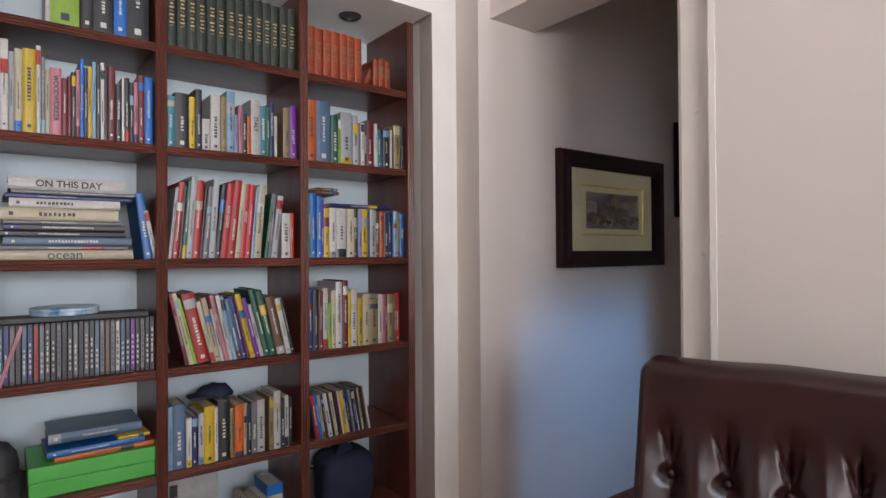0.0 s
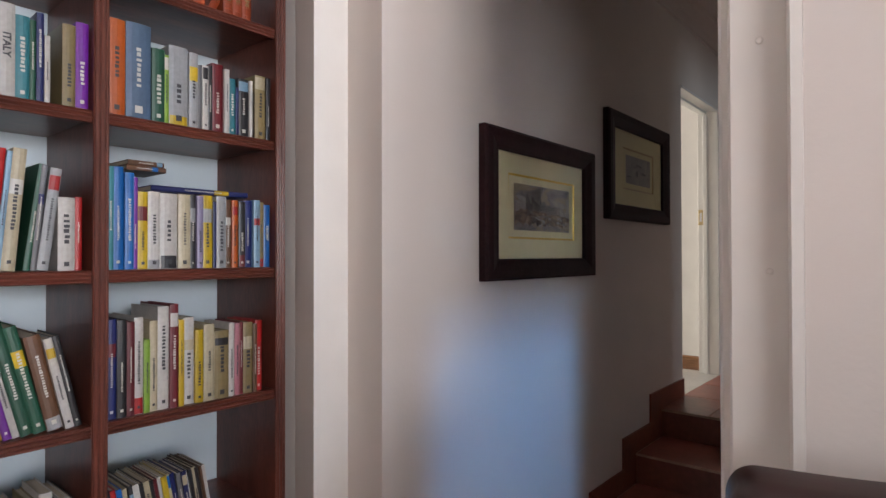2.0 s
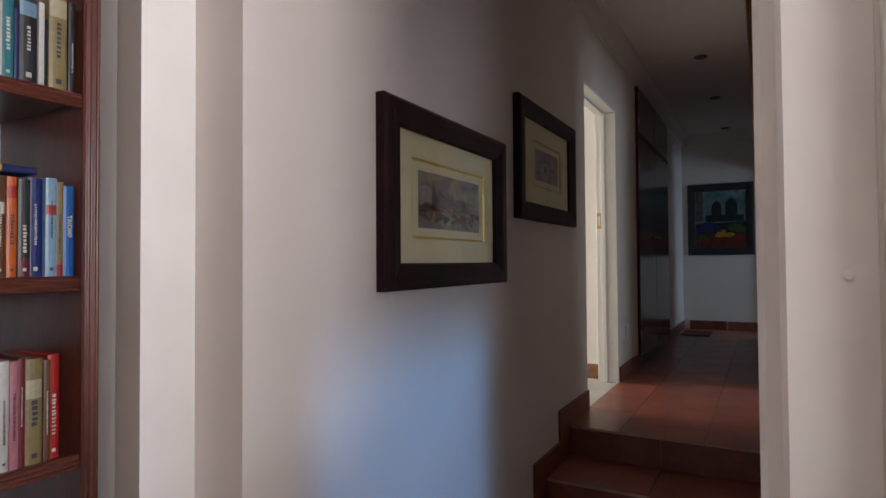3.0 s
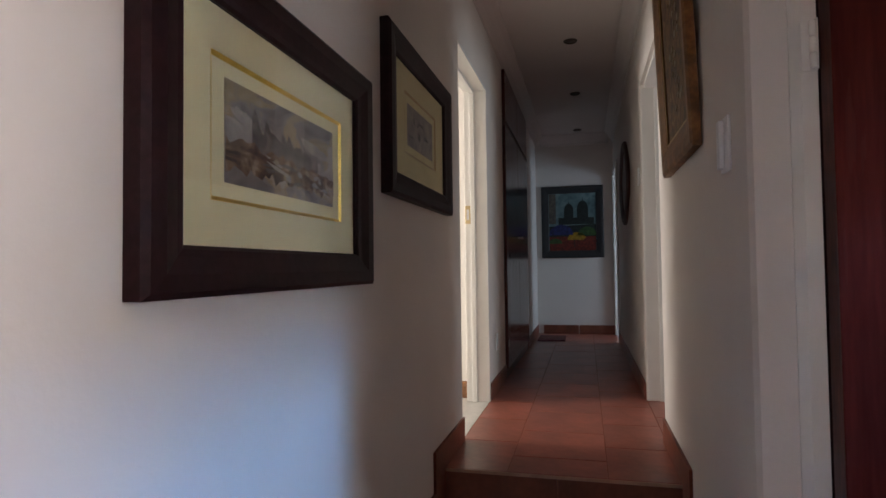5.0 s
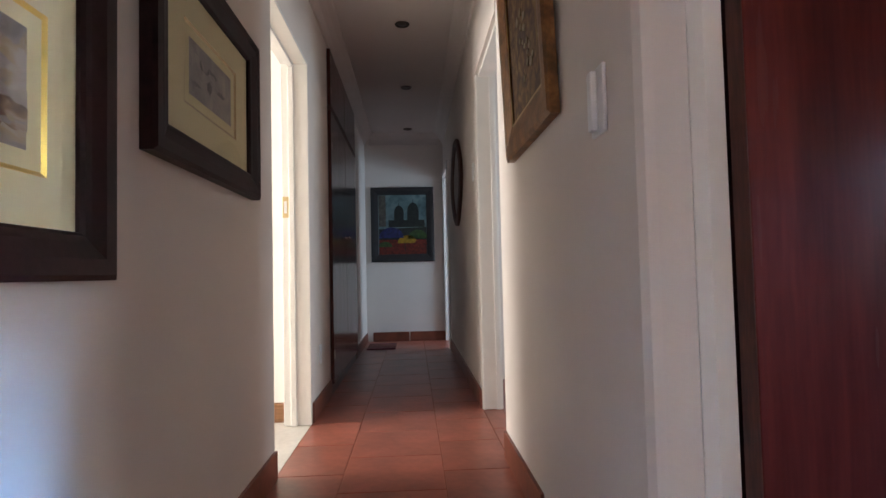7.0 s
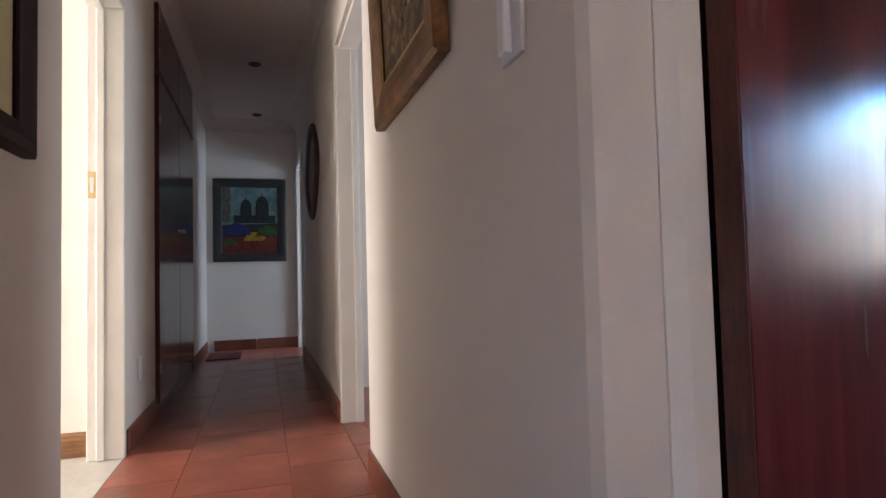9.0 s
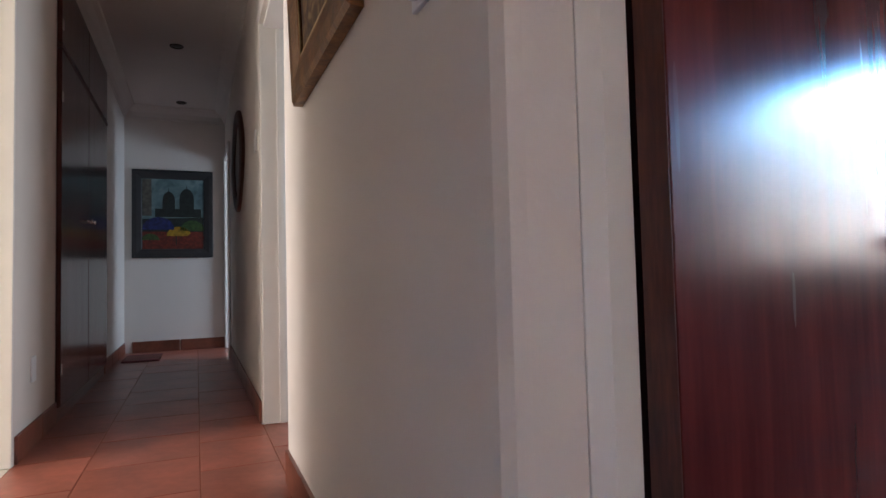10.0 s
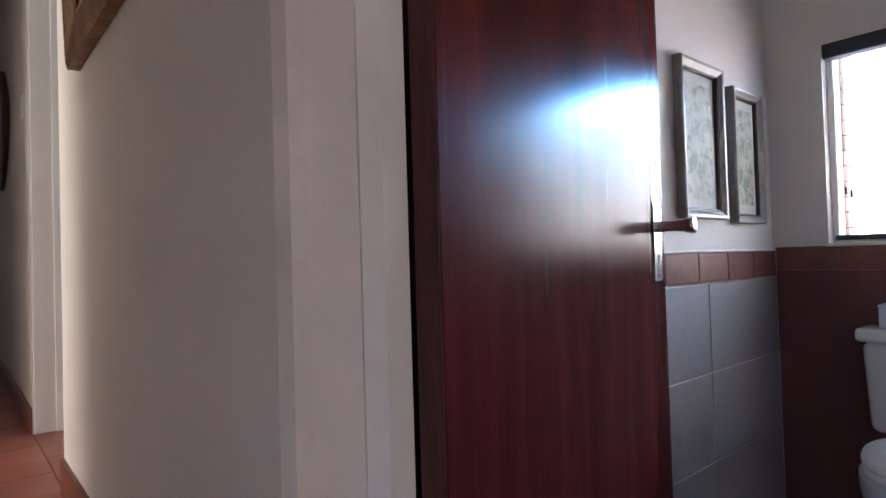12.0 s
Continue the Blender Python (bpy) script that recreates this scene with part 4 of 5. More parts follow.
for z in (0.25, 1.72, 2.12, 2.34):
    part("cupboard_hinge", box_bm(0.002, 0.030, -0.031, -0.0242, z, z + 0.06, 0.002, 1), CHROME, cup, "steel hinge")

rug = thing("door_mat", "small red-brown mat lying on the tiles", "mat", at=pose(8.42, 1.74, UP + 0.0006))
part("pile", box_bm(-0.22, 0.22, -0.16, 0.16, 0, 0.016, 0.006, 2), RUGM, rug)
for a in (-0.236, 0.2205):
    part("binding", box_bm(a, a + 0.0155, -0.16, 0.16, 0, 0.0185, 0.003, 1), COVERS["P"], rug, "paler end binding")

# ---- the leather chair ----
chair = thing("armchair", "dark brown leather armchair with a deep-buttoned back", "armchair", at=pose(0.886, 0.838, 0.012, 0, 0, 17))
NB, SP = 6, 0.118
CW = 0.64
rows_z = (0.885, 0.745, 0.605)
TOP, RND = 1.136, 0.038


def tuft(y, z):
    """Depth of the buttoned face: full tubes between pleats, drawn in to buttons."""
    off = 0.078
    u = ((-y - off) / SP) % 1.0
    s = abs(u - 0.5) * 2
    fall = min(1.0, max(0.0, (1.05 - z) / 0.14))
    fall = fall * fall * (3 - 2 * fall)
    d = 0.036 * fall * s ** 1.3
    for r, bz in enumerate(rows_z):
        for k in range(NB + 1):
            by = -(off + k * SP)
            q = (y - by) ** 2 + ((z - bz) * 0.8) ** 2
            d = max(d, 0.044 * math.exp(-q / 0.0009))
    # short creases fanning out above each button
    k = round((-y - off) / SP)
    by = -(off + k * SP)
    for slant in (-0.22, 0.0, 0.25):
        if 0.898 < z < 0.998:
            x = y - by - slant * (z - 0.885) * (1 if k % 2 else -1)
            d += 0.006 * math.exp(-(x / 0.004) ** 2) * math.sin(math.pi * (z - 0.898) / 0.10)
    return d


bm = bmesh.new()
ny, nz = 200, 110
grid = []
for i in range(nz + 1):
    z = 0.40 + (TOP - 0.40) * i / nz
    row = []
    for j in range(ny + 1):
        y = -CW * j / ny
        lean = 0.16 * (z - 0.4) / 0.7
        edge = min(-y, CW + y, TOP - z)
        e = 0.028 - min(0.028, edge)
        roll = 0.028 - math.sqrt(0.028 ** 2 - (e * 0.99) ** 2)
        x = -0.08 + lean + tuft(y, z) * min(1, edge / 0.03) + roll + 0.0012 * noise.noise(Vector((y * 14, z * 14, 2)))
        # rounded upper corners
        sy = 1 if y > -CW / 2 else -1
        cy, cz = (-RND if sy > 0 else -CW + RND), TOP - RND
        u, v = sy * (y - cy) / RND, (z - cz) / RND
        yy, zz = y, z
        if u > 0 and v > 0:
            q = max(u, v) / math.hypot(u, v)
            yy, zz = cy + sy * u * q * RND, cz + v * q * RND
        row.append(bm.verts.new((x, yy, zz + (0.006 * noise.noise(Vector((y * 5, 3, 1))) if z > 1.0 else 0))))
    grid.append(row)
for i in range(nz):
    for j in range(ny):
        bm.faces.new((grid[i][j], grid[i][j + 1], grid[i + 1][j + 1], grid[i + 1][j]))
bx = 0.06
ring = [grid[0][j] for j in range(ny + 1)] + [grid[i][ny] for i in range(1, nz + 1)] + [grid[nz][j] for j in range(ny - 1, -1, -1)] + [grid[i][0] for i in range(nz - 1, 0, -1)]
mid = [bm.verts.new((v.co.x + 0.045, v.co.y * 1.006 + 0.002, v.co.z + 0.003)) for v in ring]
far = [bm.verts.new((bx + 0.09 * (v.co.z - 0.4) / 0.7, v.co.y, v.co.z)) for v in ring]
for A, B in ((ring, mid), (mid, far)):
    for k in range(len(A)):
        j = (k + 1) % len(A)
        bm.faces.new((A[k], A[j], B[j], B[k]))
bm.faces.new(far)
bmesh.ops.recalc_face_normals(bm, faces=bm.faces[:])
cb = part("backrest", bm, LEATHER, chair, "buttoned leather backrest", True)
for r, bz in enumerate(rows_z):
    off = 0.078
    for k in range(NB):
        by = -(off + k * SP)
        if by < -CW + 0.03:
            continue
        lean = 0.16 * (bz - 0.4) / 0.7
        part("button", move(lathe_bm([(0.011, 0), (0.0105, 0.004), (0.007, 0.008), (0.002, 0.0095)], 14), pose(-0.08 + lean + 0.040, by, bz, 0, -90, 0)), LEATHER, cb, "", True)
part("seat", rounded(-0.38, -0.02, -CW + 0.12, -0.12, 0.28, 0.46, 0.05), LEATHER, chair, "", True)
part("seat_base", rounded(-0.40, 0.08, -CW + 0.02, -0.02, 0.14, 0.30, 0.02), LEATHER, chair, "", True)
for y in (-0.065, -CW + 0.065):
    part("armrest", rounded(-0.38, 0.0, y - 0.06, y + 0.06, 0.29, 0.64, 0.045), LEATHER, chair, "", True)
for x in (-0.35, 0.03):
    for y in (-0.07, -CW + 0.07):
        part("leg", move(lathe_bm([(0.018, 0), (0.024, 0.05), (0.032, 0.14)], 14), pose(x, y, 0)), WOOD, chair)

# ---- the bookcase in the alcove ----
BF, BB = 2.302, AB - 0.002
UPR = (-0.327, 0.195, 0.738, 1.272)
UW = 0.038
SHELVES = (2.169, 1.802, 1.392, 0.998, 0.622, 0.25)
case = thing("bookcase", "built-in dark mahogany bookcase filled with books", "bookcase", at=pose(0, 0, 0))


def fluted_bm(length, width, depth0):
    """A front strip with three ribs: along x, width in z, front towards -y."""
    prof = []
    for k in range(19):
        u = k / 18
        prof.append((depth0 - 0.006 - 0.0022 * math.cos(6 * math.pi * u) - (0.0 if 0.04 < u < 0.96 else -0.004), -width / 2 + width * u))
    prof = [(depth0 + 0.002, -width / 2)] + prof + [(depth0 + 0.002, width / 2)]
    return prism_bm(prof, 0, length, "x")


for x in UPR:
    up = part("upright", box_bm(x, x + UW, BF, BB, 0.0, AH), UPWOOD, case)
    strip = move(fluted_bm(AH - 0.01, UW, 0.0), pose(x + UW / 2, BF, 0.005) @ Euler((0, radians(-90), 0)).to_matrix().to_4x4())
    part("upright_moulding", strip, UPWOOD, up)
for k in range(len(UPR) - 1):
    a, b = UPR[k] + UW, UPR[k + 1]
    for z in SHELVES:
        sh = part("shelf", box_bm(a, b, BF + 0.008, BB, z - 0.022, z), WOOD, case)
        part("shelf_moulding", move(fluted_bm(b - a, 0.033, 0.0), pose(a, BF + 0.008, z - 0.0165)), WOOD, sh)
    part("plinth", box_bm(a, b, BF + 0.02, BF + 0.04, 0.0, 0.226), WOOD, case)


def word(text, size, mat, parent, m, name="lettering", bold=0.028):
    cu = bpy.data.curves.new(name, "FONT")
    cu.body, cu.size, cu.align_x, cu.align_y, cu.extrude = text, size, "CENTER", "CENTER", 0.0004
    cu.offset = size * bold
    tmp = bpy.data.objects.new("tmp", cu)
    scene.collection.objects.link(tmp)
    me = bpy.data.meshes.new_from_object(tmp)
    bpy.data.objects.remove(tmp)
    me.materials.append(mat)
    ob = new(name, me)
    ob.parent, ob.matrix_basis = parent, m
    return ob


NAMES = dict(w="white", c="cream", k="black", r="red", m="maroon", o="orange", y="yellow", g="dark green", G="lime green", b="navy", B="blue", l="pale blue", t="teal", p="purple", P="pink", n="brown",
             a="grey", A="pale grey", d="dark green leather", L="tan leather", h="ochre", s="slate blue", v="lilac")
PALE = "wcylAvPGho"


def book(code, w, h, d, m, how="standing on a bookshelf", title="", banded=False, group="books on the shelves"):
    """Spine at y = 0, left foot at the origin, the block behind it."""
    ob = tagged(new("book"), "%s book %s" % (NAMES[code] + (" bound" if code in "dL" else ""), how) + (" among others" if how.startswith("standing") else ""), "book", group)
    ob.matrix_basis = m
    mat = COVERS[code]
    t = min(0.0022, w * 0.2)
    bulge = min(0.004, w * 0.12)
    poly = [(0.0, d), (0.0, bulge), (w * 0.22, bulge * 0.25), (w * 0.5, 0.0), (w * 0.78, bulge * 0.25), (w, bulge), (w, d), (w - t, d), (w - t, bulge + t), (t, bulge + t), (t, d)]
    part("cover", prism_bm(poly, 0, h), mat, ob)
    part("page_block", box_bm(t, w - t, bulge + t + 0.0004, d - 0.004, 0.002, h - 0.004), PAGES, ob)
    ink = INK if code in PALE else INKW
    if banded:
        for f in (0.12, 0.30, 0.52, 0.72, 0.9):
            part("spine_band", prism_bm([(w * 0.06, bulge * 0.5), (w * 0.3, -0.0008), (w * 0.5, -0.0022), (w * 0.7, -0.0008), (w * 0.94, bulge * 0.5)], h * f, h * f + 0.004), mat, ob)
        part("spine_label", join(*[box_bm(w * (0.28 if q % 2 else 0.36), w * (0.72 if q % 2 else 0.64), -0.0014, 0.001, h * (0.30 + 0.055 * q), h * (0.30 + 0.055 * q) + 0.005) for q in range(8)]), BRASS if code == "d" else COVERS["h"], ob)
    elif title:
        word(title, min(w * 0.62, h / len(title) * 1.25), ink, ob, pose(w / 2, -0.0012, h * 0.55, 0, 90, 0) @ Euler((radians(90), 0, 0)).to_matrix().to_4x4())
    elif w > 0.011:
        r = random.random()
        wid = min(0.014, w * random.uniform(0.2, 0.38))
        z0 = h * random.uniform(0.22, 0.40)
        z1 = z0 + h * random.uniform(0.25, 0.45)
        nlet = max(4, int((z1 - z0) / (wid * 0.9)))
        bm = None
        z = z0
        for k in range(nlet):
            e = z + (z1 - z0) / nlet
            b = box_bm(w / 2 - wid / 2 * random.uniform(0.6, 1), w / 2 + wid / 2 * random.uniform(0.6, 1), -0.0008, 0.001, z, z + (e - z) * random.uniform(0.45, 0.8))
            bm = b if bm is None else join(bm, b)
            z = e
        part("spine_lettering", bm, ink, ob)
        if r < 0.5:
            other = COVERS[random.choice("wkrmyblBAc")]
            f0 = random.choice((0.0, 0.78, 0.62))
            part("spine_panel", prism_bm([(w * 0.04, bulge * 0.8), (w * 0.22, bulge * 0.25 - 0.0005), (w * 0.5, -0.0005), (w * 0.78, bulge * 0.25 - 0.0005), (w * 0.96, bulge * 0.8)], h * f0 + 0.001, h * (f0 + random.uniform(0.1, 0.2)) - 0.001), other, ob)
        if w > 0.016:
            part("publisher_mark", box_bm(w * 0.35, w * 0.65, -0.0008, 0.001, h * 0.06, h * 0.06 + w * 0.3), ink, ob)
    return ob


def row(col, shelf, text, lean=0.0, start=0.004, room=None, titles=None, banded=False, gap=0.0):
    """A row of books, each as colour, thickness and height in mm; a dot leaves a space; lean in degrees, to the left if positive."""
    x0, x1 = UPR[col] + UW + start, UPR[col + 1] - 0.004
    if room:
        x1 = x0 + room
    z = SHELVES[shelf]
    items = text.split()
    total = sum(float(i[1:].split("x")[0]) for i in items) / 1000 / math.cos(radians(lean))
    k = min(1.12 if col > L and not room else 1.05 if col == M else 1.0, (x1 - x0 - 0.19 * math.sin(abs(radians(lean)))) / total)
    x = x0 + (0.22 * math.sin(radians(lean)) if lean > 0 else 0)
    if lean > 0:
        x = x0 + float(items[0].split("x")[1]) / 1000 * math.sin(radians(lean))
    for n_, it in enumerate(items):
        w = float(it[1:].split("x")[0]) / 1000 * k
        if it[0] == ".":
            x += w
            continue
        h = float(it.split("x")[1]) / 1000 * random.uniform(0.99, 1.01)
        th = radians(lean + (random.uniform(-1.2, 1.2) if lean else 0))
        y = BF + 0.010 + random.uniform(0, 0.012)
        d = random.uniform(0.14, 0.18) if h < 0.24 else random.uniform(0.18, 0.22)
        wb = w * 0.97
        t = (titles or {}).get(n_, "")
        how = "standing on a bookshelf" if not lean else "leaning on a bookshelf"
        if lean >= 0:
            m = Matrix.Translation((x, y, z + 0.0006)) @ Matrix.Rotation(-th, 4, "Y")
            x += w / math.cos(th)
        else:
            x += w / math.cos(th)
            m = Matrix.Translation((x, y, z + 0.0006)) @ Matrix.Rotation(-th, 4, "Y") @ Matrix.Translation((-wb, 0, 0))
        book(it[0], wb, h, d, m, how, t, banded)
    return x


R, M, L = 2, 1, 0
random.seed(21)
# top shelf
row(L, 0, "w14x300 G84x300 k38x290 k60x300 B40x300 k72x285", start=0.16)
row(M, 0, " ".join(["d32x252"] * 14), banded=True)
e = row(R, 0, "L35x205 L34x203 L34x205 L34x204 L35x203 L34x204 L34x203", banded=True)
book("L", 0.024, 0.155, 0.13, Matrix.Translation((e + 0.008, BF + 0.035, SHELVES[0] + 0.0006)) @ Matrix.Rotation(radians(26), 4, "Y"), "leaning on a bookshelf", "", True)
row(R, 0, "L28x118 L30x132 L28x128", start=e - UPR[R] - UW + 0.052, banded=True)
# second shelf
row(L, 1, "n18x280 k14x275 m16x270 w26x290 A18x250 c26x262 y44x272 w16x285 a14x250 c16x215 P40x222 m20x195 m12x200 k16x215 P14x225 B14x262 b14x235 y16x242 l14x262 k16x255 w14x262 k12x240 m30x255 k24x198 w10x225 k20x225 k16x215 P16x218 m26x242 B34x240", titles={10: "WOODWORKER"})
row(M, 1, "t32x190 k56x205 y24x195 k28x228 w36x120 w42x216 h24x210 l38x235 v14x150 P18x190 k22x160 o16x150 w42x218 t34x202 g14x196 b18x215 w14x165 .30x1 h34x208 p34x218", titles={12: "ITALY"})
row(R, 1, "o40x255 s60x262 g32x205 G12x195 A50x228 A24x222 a10x190 w16x192 k12x195 m34x208 w14x196 t20x172 b8x150 k32x178 w10x178 k10x150 h34x202 k14x202")
# third shelf
row(M, 2, "A12x265 r26x285 k10x270 g16x290 A22x308 r30x292 k10x272 a24x276 A24x302 k20x282 r28x290 r30x308 c20x290 r22x292 r24x290 l12x285 c30x292", lean=-5, titles={1: "", 10: "VAN GOGH", 13: "MONET"}, room=0.36)
row(M, 2, "g14x262 a12x258 A24x256", lean=-6, start=0.362, room=0.075)
row(M, 2, "w34x182 r14x184", start=0.434)
row(R, 2, "t14x270 B26x275 B22x262 p12x250 y26x212 w32x216 w46x214 c34x214 k16x214 v18x214 y32x216 b8x200 A30x214 n20x210 o18x206 k22x206 b28x212 l22x214 h16x208 B22x200", titles={19: "TRIOMF"})
# fourth shelf
row(M, 3, "m12x272 c14x272 G12x255 r42x268 c14x240 c18x252 w12x205 P14x262 w14x258 l14x250 s16x240 b18x252 m10x250 y18x258 p16x242 w14x215 g24x278 g24x268 n32x240 w18x232 k16x236", lean=13)
row(R, 3, "b22x265 k22x260 m18x255 w22x265 G14x202 c20x250 w28x285 m22x290 y14x245 w30x250 y22x212 c30x225 h42x205 w16x225 P14x222 m12x225 h30x220 n12x215 r22x225")
# fifth shelf
row(M, 4, "l16x230 s44x232 w18x182 b24x182 w18x190 y38x212 w12x205 k44x222 h16x190 o34x202 c12x200 k16x196 a24x202 w30x206 .14x1 h18x215 w28x232 k16x200 w18x205 k14x198", room=0.472)
row(R, 4, "k10x190 r14x190 B14x190 c12x190 k12x190 w20x190 k10x190 c18x190 k8x190 m10x190 w10x190 y16x190 c12x190 b12x190 a12x190 b14x190 w10x190 k10x190 c12x190 k10x190 n10x190 w10x190", lean=9, room=0.46)
# bottom shelf
row(M, 5, "a14x190 k10x190 w12x185 .170x1 w24x180 c26x175 w22x185 B60x230", start=0.06)
row(L, 5, "c40x230 w20x220 n24x225 a30x230 c26x220 k30x215 w24x210 b30x220 m26x215 c28x210")

# flat stack on the third shelf
def flat(code, w, t, d, x, z, turn=0.0, title="", y=0.0, how="lying flat in a stack on the shelf", size=None):
    m = Matrix.Translation((x, BF + 0.022 + y, z)) @ Matrix.Rotation(radians(turn), 4, "Z") @ Matrix.Rotation(radians(90), 4, "Y") @ Matrix.Translation((-t, 0, 0))
    ob = book(code, t * 0.98, w, d, m, how, "", False, "books stacked flat")
    for c in [c for c in ob.children if c.name.startswith(("spine_", "publisher"))]:
        if title:
            bpy.data.objects.remove(c)
    if title:
        word(title, size or t * 0.62, INK, ob, Matrix.Translation((t * 0.5, -0.0012, w * 0.5)) @ Matrix.Rotation(radians(-90), 4, "Y") @ Matrix.Rotation(radians(90), 4, "X"), bold=0.028 if title.isupper() else 0.0)
    return ob


z = SHELVES[2] + 0.0006
x0 = UPR[L] + UW
for code, w, t, d, dx, turn, title, size in (("c", 0.40, 0.032, 0.25, 0.015, 0, "ocean", 0.042), ("a", 0.37, 0.014, 0.24, 0.03, 1, "", None), ("s", 0.36, 0.028, 0.24, 0.05, -1, "", None), ("k", 0.36, 0.020, 0.25, 0.035, 2, "", None),
                                             ("k", 0.34, 0.020, 0.24, 0.05, -1, "", None), ("a", 0.33, 0.012, 0.23, 0.05, 1, "", None), ("c", 0.325, 0.040, 0.25, 0.045, 0, "", None), ("w", 0.31, 0.030, 0.24, 0.065, -1, "", None),
                                             ("b", 0.36, 0.014, 0.24, 0.055, 2, "", None), ("a", 0.35, 0.012, 0.23, 0.07, -2, "", None), ("w", 0.33, 0.042, 0.22, 0.062, 0, "ON THIS DAY", 0.030)):
    flat(code, w, t, d, x0 + dx, z, turn, title, 0.0, size=size)
    z += t + 0.0006
book("B", 0.028, 0.235, 0.2, Matrix.Translation((x0 + 0.452, BF + 0.03, SHELVES[2] + 0.0006)) @ Matrix.Rotation(radians(-7), 4, "Y"), "leaning on a bookshelf")
book("w", 0.014, 0.175, 0.16, Matrix.Translation((x0 + 0.483, BF + 0.025, SHELVES[2] + 0.0006)) @ Matrix.Rotation(radians(-11), 4, "Y"), "leaning on a bookshelf")
# books laid over the row beside
flat("b", 0.30, 0.016, 0.15, UPR[R] + UW + 0.125, SHELVES[2] + 0.221, 0, y=0.02, how="lying flat across other books")
flat("n", 0.11, 0.014, 0.15, UPR[R] + UW + 0.075, SHELVES[2] + 0.279, 0, y=0.06, how="lying flat across other books")
flat("n", 0.10, 0.014, 0.15, UPR[R] + UW + 0.08, SHELVES[2] + 0.294, 2, y=0.06, how="lying flat across other books")

# discs in cases
random.seed(5)
x = x0 + 0.004
k = 0
while x < UPR[L + 1] - 0.018:
    w = 0.0148
    ob = tagged(new("disc_case"), "dark plastic disc case standing in a row", "disc case", "disc cases on the shelf")
    ob.matrix_basis = Matrix.Translation((x, BF + 0.012, SHELVES[3] + 0.0006))
    part("case", box_bm(0.0006, w - 0.0006, 0.001, 0.135, 0, 0.19, 0.001, 1), BLACK, ob)
    part("spine_insert", box_bm(0.002, w - 0.002, 0.0, 0.0022, 0.012, 0.182), COVERS[random.choice("kkakbaknkpsska" + ("GrwA" if k % 5 == 3 else "k"))], ob, "printed spine insert")
    if random.random() < 0.85:
        nb = random.randint(4, 8)
        part("spine_lettering", join(*[box_bm(w * 0.35, w * 0.65, -0.0005, 0.0008, 0.03 + 0.018 * q, 0.03 + 0.018 * q + random.uniform(0.006, 0.014)) for q in range(nb)]), random.choice((INKW, INKW, INK)), ob)
    x += w + 0.0006
    k += 1
lc = tagged(new("disc_case"), "pink plastic disc case leaning across the row", "disc case", "disc cases on the shelf")
lc.matrix_basis = Matrix.Translation((x0 + 0.034, BF - 0.004, SHELVES[3] + 0.001)) @ Matrix.Rotation(radians(17), 4, "Y")
part("case", box_bm(0, 0.012, 0, 0.014, 0, 0.195, 0.001, 1), COVERS["P"], lc)
fb = thing("flat_case", "black flat case lying over the disc cases", "case", at=pose(x0 + 0.006, BF + 0.03, SHELVES[3] + 0.1915))
part("body", box_bm(0, 0.46, 0, 0.12, 0, 0.018, 0.003, 2), BLACK, fb)
ds = thing("disc_tin", "blue printed round tin lying on the cases", "tin", at=pose(x0 + 0.22, BF + 0.105, SHELVES[3] + 0.2102))
part("body", lathe_bm([(0.098, 0), (0.10, 0.002), (0.10, 0.012), (0.098, 0.014)], 36), BLUEDISC, ds, "", True)
part("lid", lathe_bm([(0.101, 0.0142), (0.102, 0.016), (0.101, 0.023), (0.094, 0.026)], 36), BLUEDISC, ds, "", True)

# green box with flat books on it, black round speaker
gbx = thing("card_box", "bright green cardboard box lying on a bookshelf", "box", at=pose(x0 + 0.115, BF + 0.02, SHELVES[4] + 0.0006, 0, 0, 0))
part("tray", box_bm(0.0, 0.37, 0.0, 0.27, 0, 0.05, 0.003, 2), GREENBOX, gbx)
part("lid", box_bm(-0.003, 0.373, -0.003, 0.273, 0.0503, 0.102, 0.004, 2), GREENBOX, gbx)
flat("o", 0.31, 0.016, 0.2, x0 + 0.185, SHELVES[4] + 0.1032, 1.5, y=0.01)
flat("B", 0.29, 0.020, 0.2, x0 + 0.165, SHELVES[4] + 0.1198, 2.5, y=0.01)
flat("y", 0.10, 0.012, 0.2, x0 + 0.37, SHELVES[4] + 0.1403, 2.5, y=0.012)
flat("s", 0.28, 0.034, 0.2, x0 + 0.17, SHELVES[4] + 0.1527, 0, y=0.05)
spk = thing("round_speaker", "black round table speaker on the shelf edge", "speaker", at=pose(x0 + 0.03, BF + 0.09, SHELVES[4] + 0.0006))
part("body", lathe_bm([(0.066, 0), (0.076, 0.01), (0.076, 0.075), (0.066, 0.085)], 28), BLACK, spk, "", True)
part("dome", lathe_bm([(0.060, 0.0852), (0.064, 0.11), (0.056, 0.15), (0.035, 0.18), (0.006, 0.19)], 28), BLACK, spk, "dark grey dome", True)
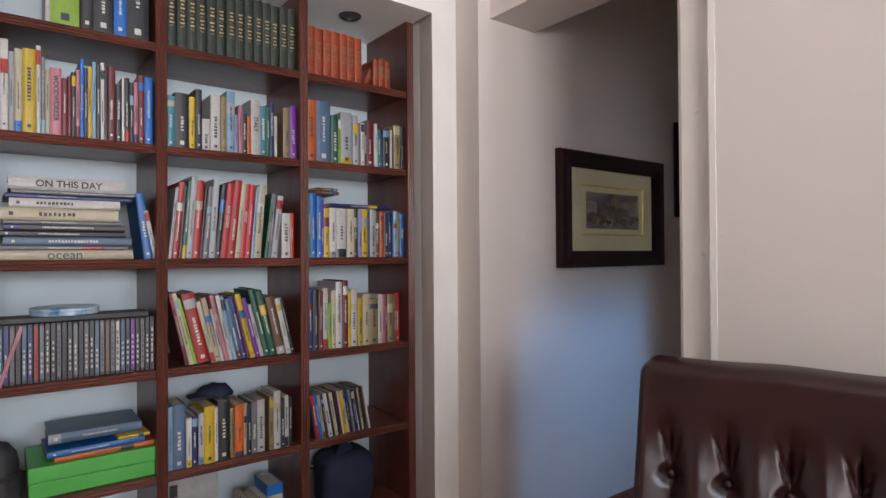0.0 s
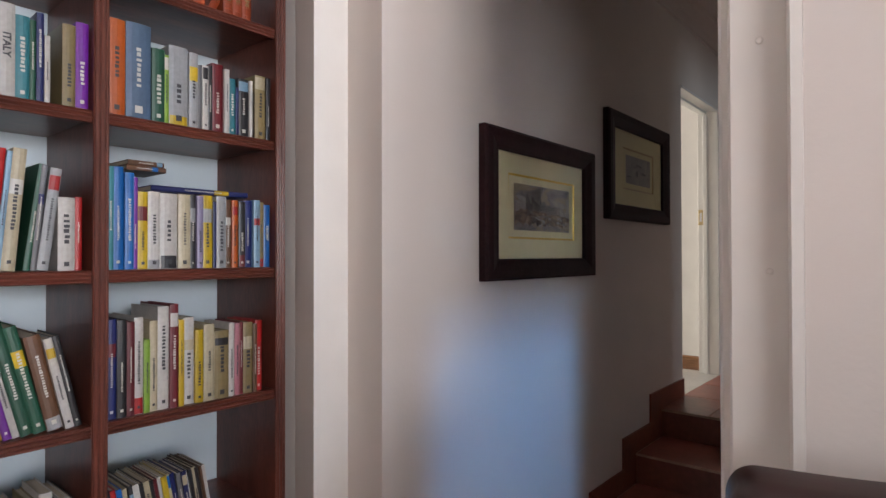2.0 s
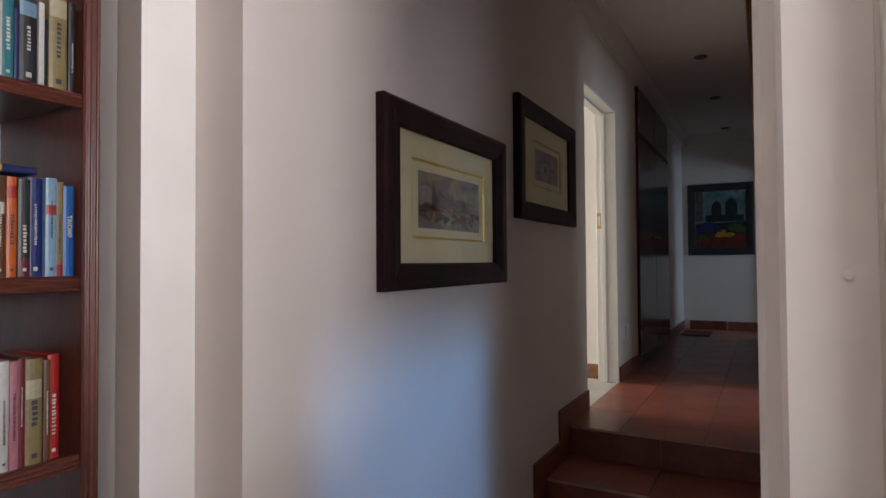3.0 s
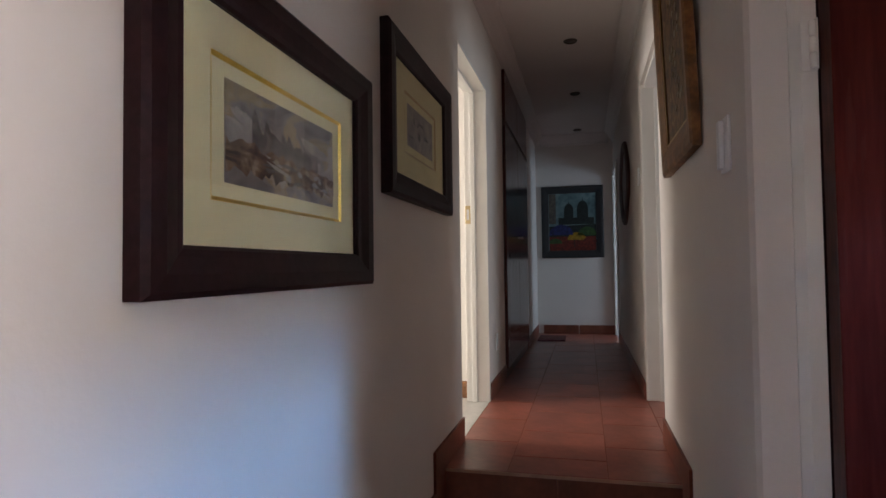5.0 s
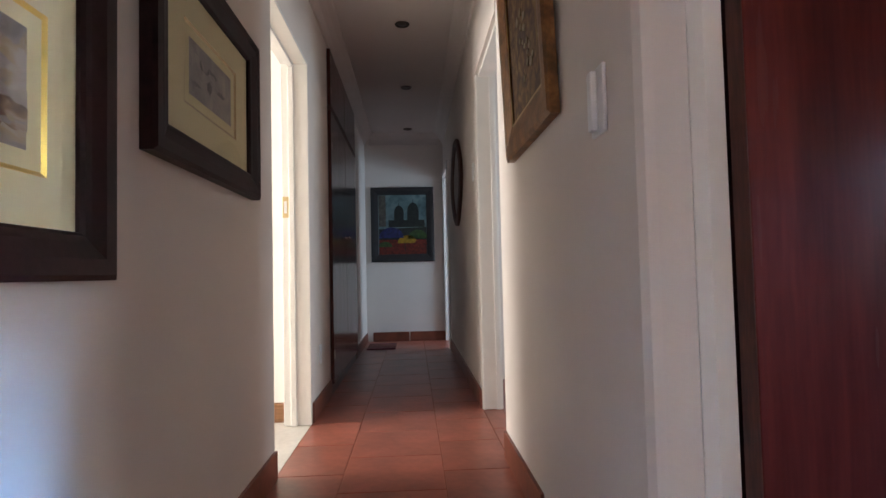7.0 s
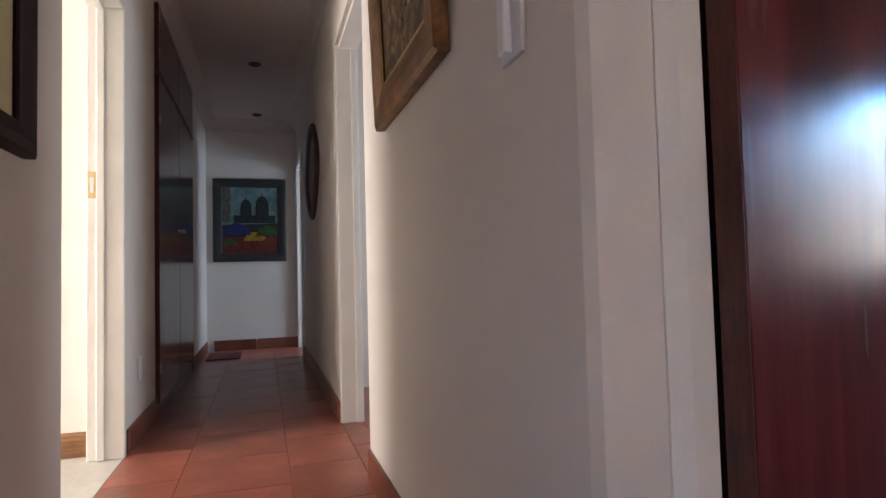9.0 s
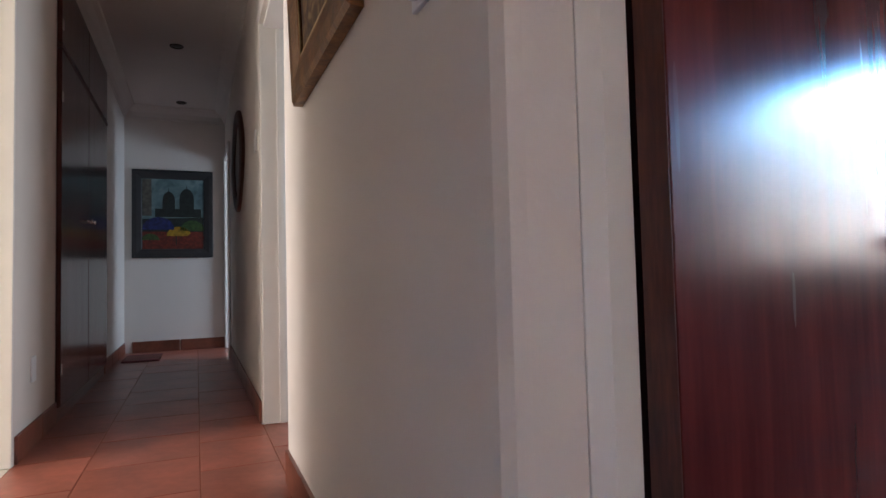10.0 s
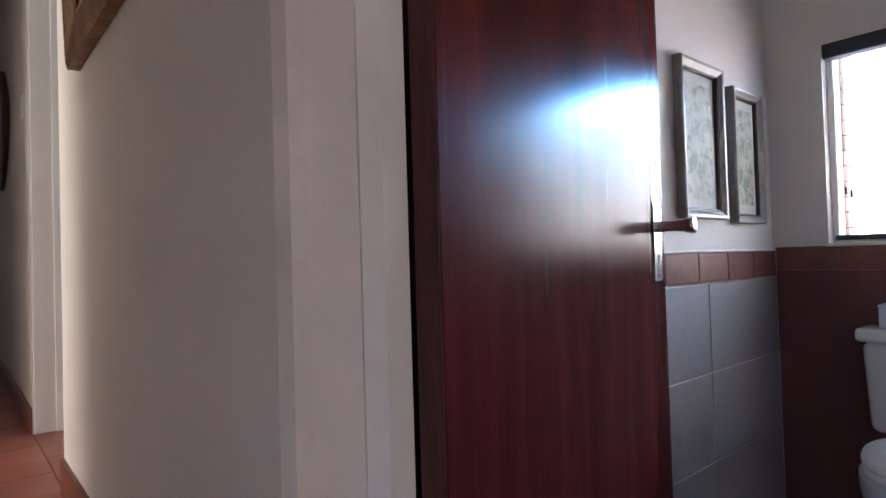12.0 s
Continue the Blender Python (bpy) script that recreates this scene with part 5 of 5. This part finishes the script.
# dark folded cap on the fifth shelf row
cap = thing("folded_cap", "dark folded cloth cap lying on books", "cap", at=pose(UPR[M] + UW + 0.20, BF + 0.13, SHELVES[4] + 0.2245))
bm = lathe_bm([(0.05, 0), (0.066, 0.012), (0.056, 0.03), (0.035, 0.043), (0.01, 0.05)], 26)
for v in bm.verts:
    v.co += Vector((0.012, 0.01, 0.014)) * noise.noise(v.co * 26)
    v.co.x *= 1.15
    v.co.z = max(v.co.z, 0)
part("crown", bm, NAVYCLOTH, cap, "", True)
part("brim", rounded(-0.10, -0.04, -0.04, 0.04, 0.0, 0.012, 0.005), NAVYCLOTH, cap)

# bag on the bottom shelf, pale file and strap
bag = thing("cloth_bag", "navy nylon bag on the bottom shelf", "bag", at=pose(UPR[R] + UW + 0.255, BF + 0.17, SHELVES[5] + 0.0006))
bm = rounded(-0.13, 0.13, -0.09, 0.12, 0, 0.25, 0.07, 5)
for v in bm.verts:
    v.co += Vector((0.012, 0.012, 0.010)) * noise.noise(v.co * 13)
    v.co.z = max(v.co.z, 0)
part("body", bm, NAVYCLOTH, bag, "", True)
part("strap", move(lathe_bm([(0.05, 0), (0.056, 0.003), (0.056, 0.011), (0.05, 0.014)], 24), pose(-0.02, -0.02, 0.235, 90, 0, 20)), NAVYCLOTH, bag)
rk = thing("racket_case", "slim black case with pale edge standing upright", "case", at=pose(UPR[R] + UW + 0.012, BF + 0.05, SHELVES[5] + 0.0006))
part("body", rounded(0, 0.036, 0, 0.2, 0, 0.245, 0.012, 3), BLACK, rk, "", True)
part("piping", rounded(-0.002, 0.038, 0.02, 0.028, 0.0, 0.248, 0.0035, 2), COVERS["c"], rk)
fl = thing("card_folder", "pale grey cardboard folder standing at the back", "folder", at=pose(UPR[M] + UW + 0.03, BF + 0.26, SHELVES[5] + 0.0006))
part("body", box_bm(0, 0.22, 0, 0.03, 0, 0.27, 0.002, 1), COVERS["w"], fl)
part("clasp", box_bm(0.03, 0.06, -0.002, -0.0003, 0.18, 0.23), INK, fl)
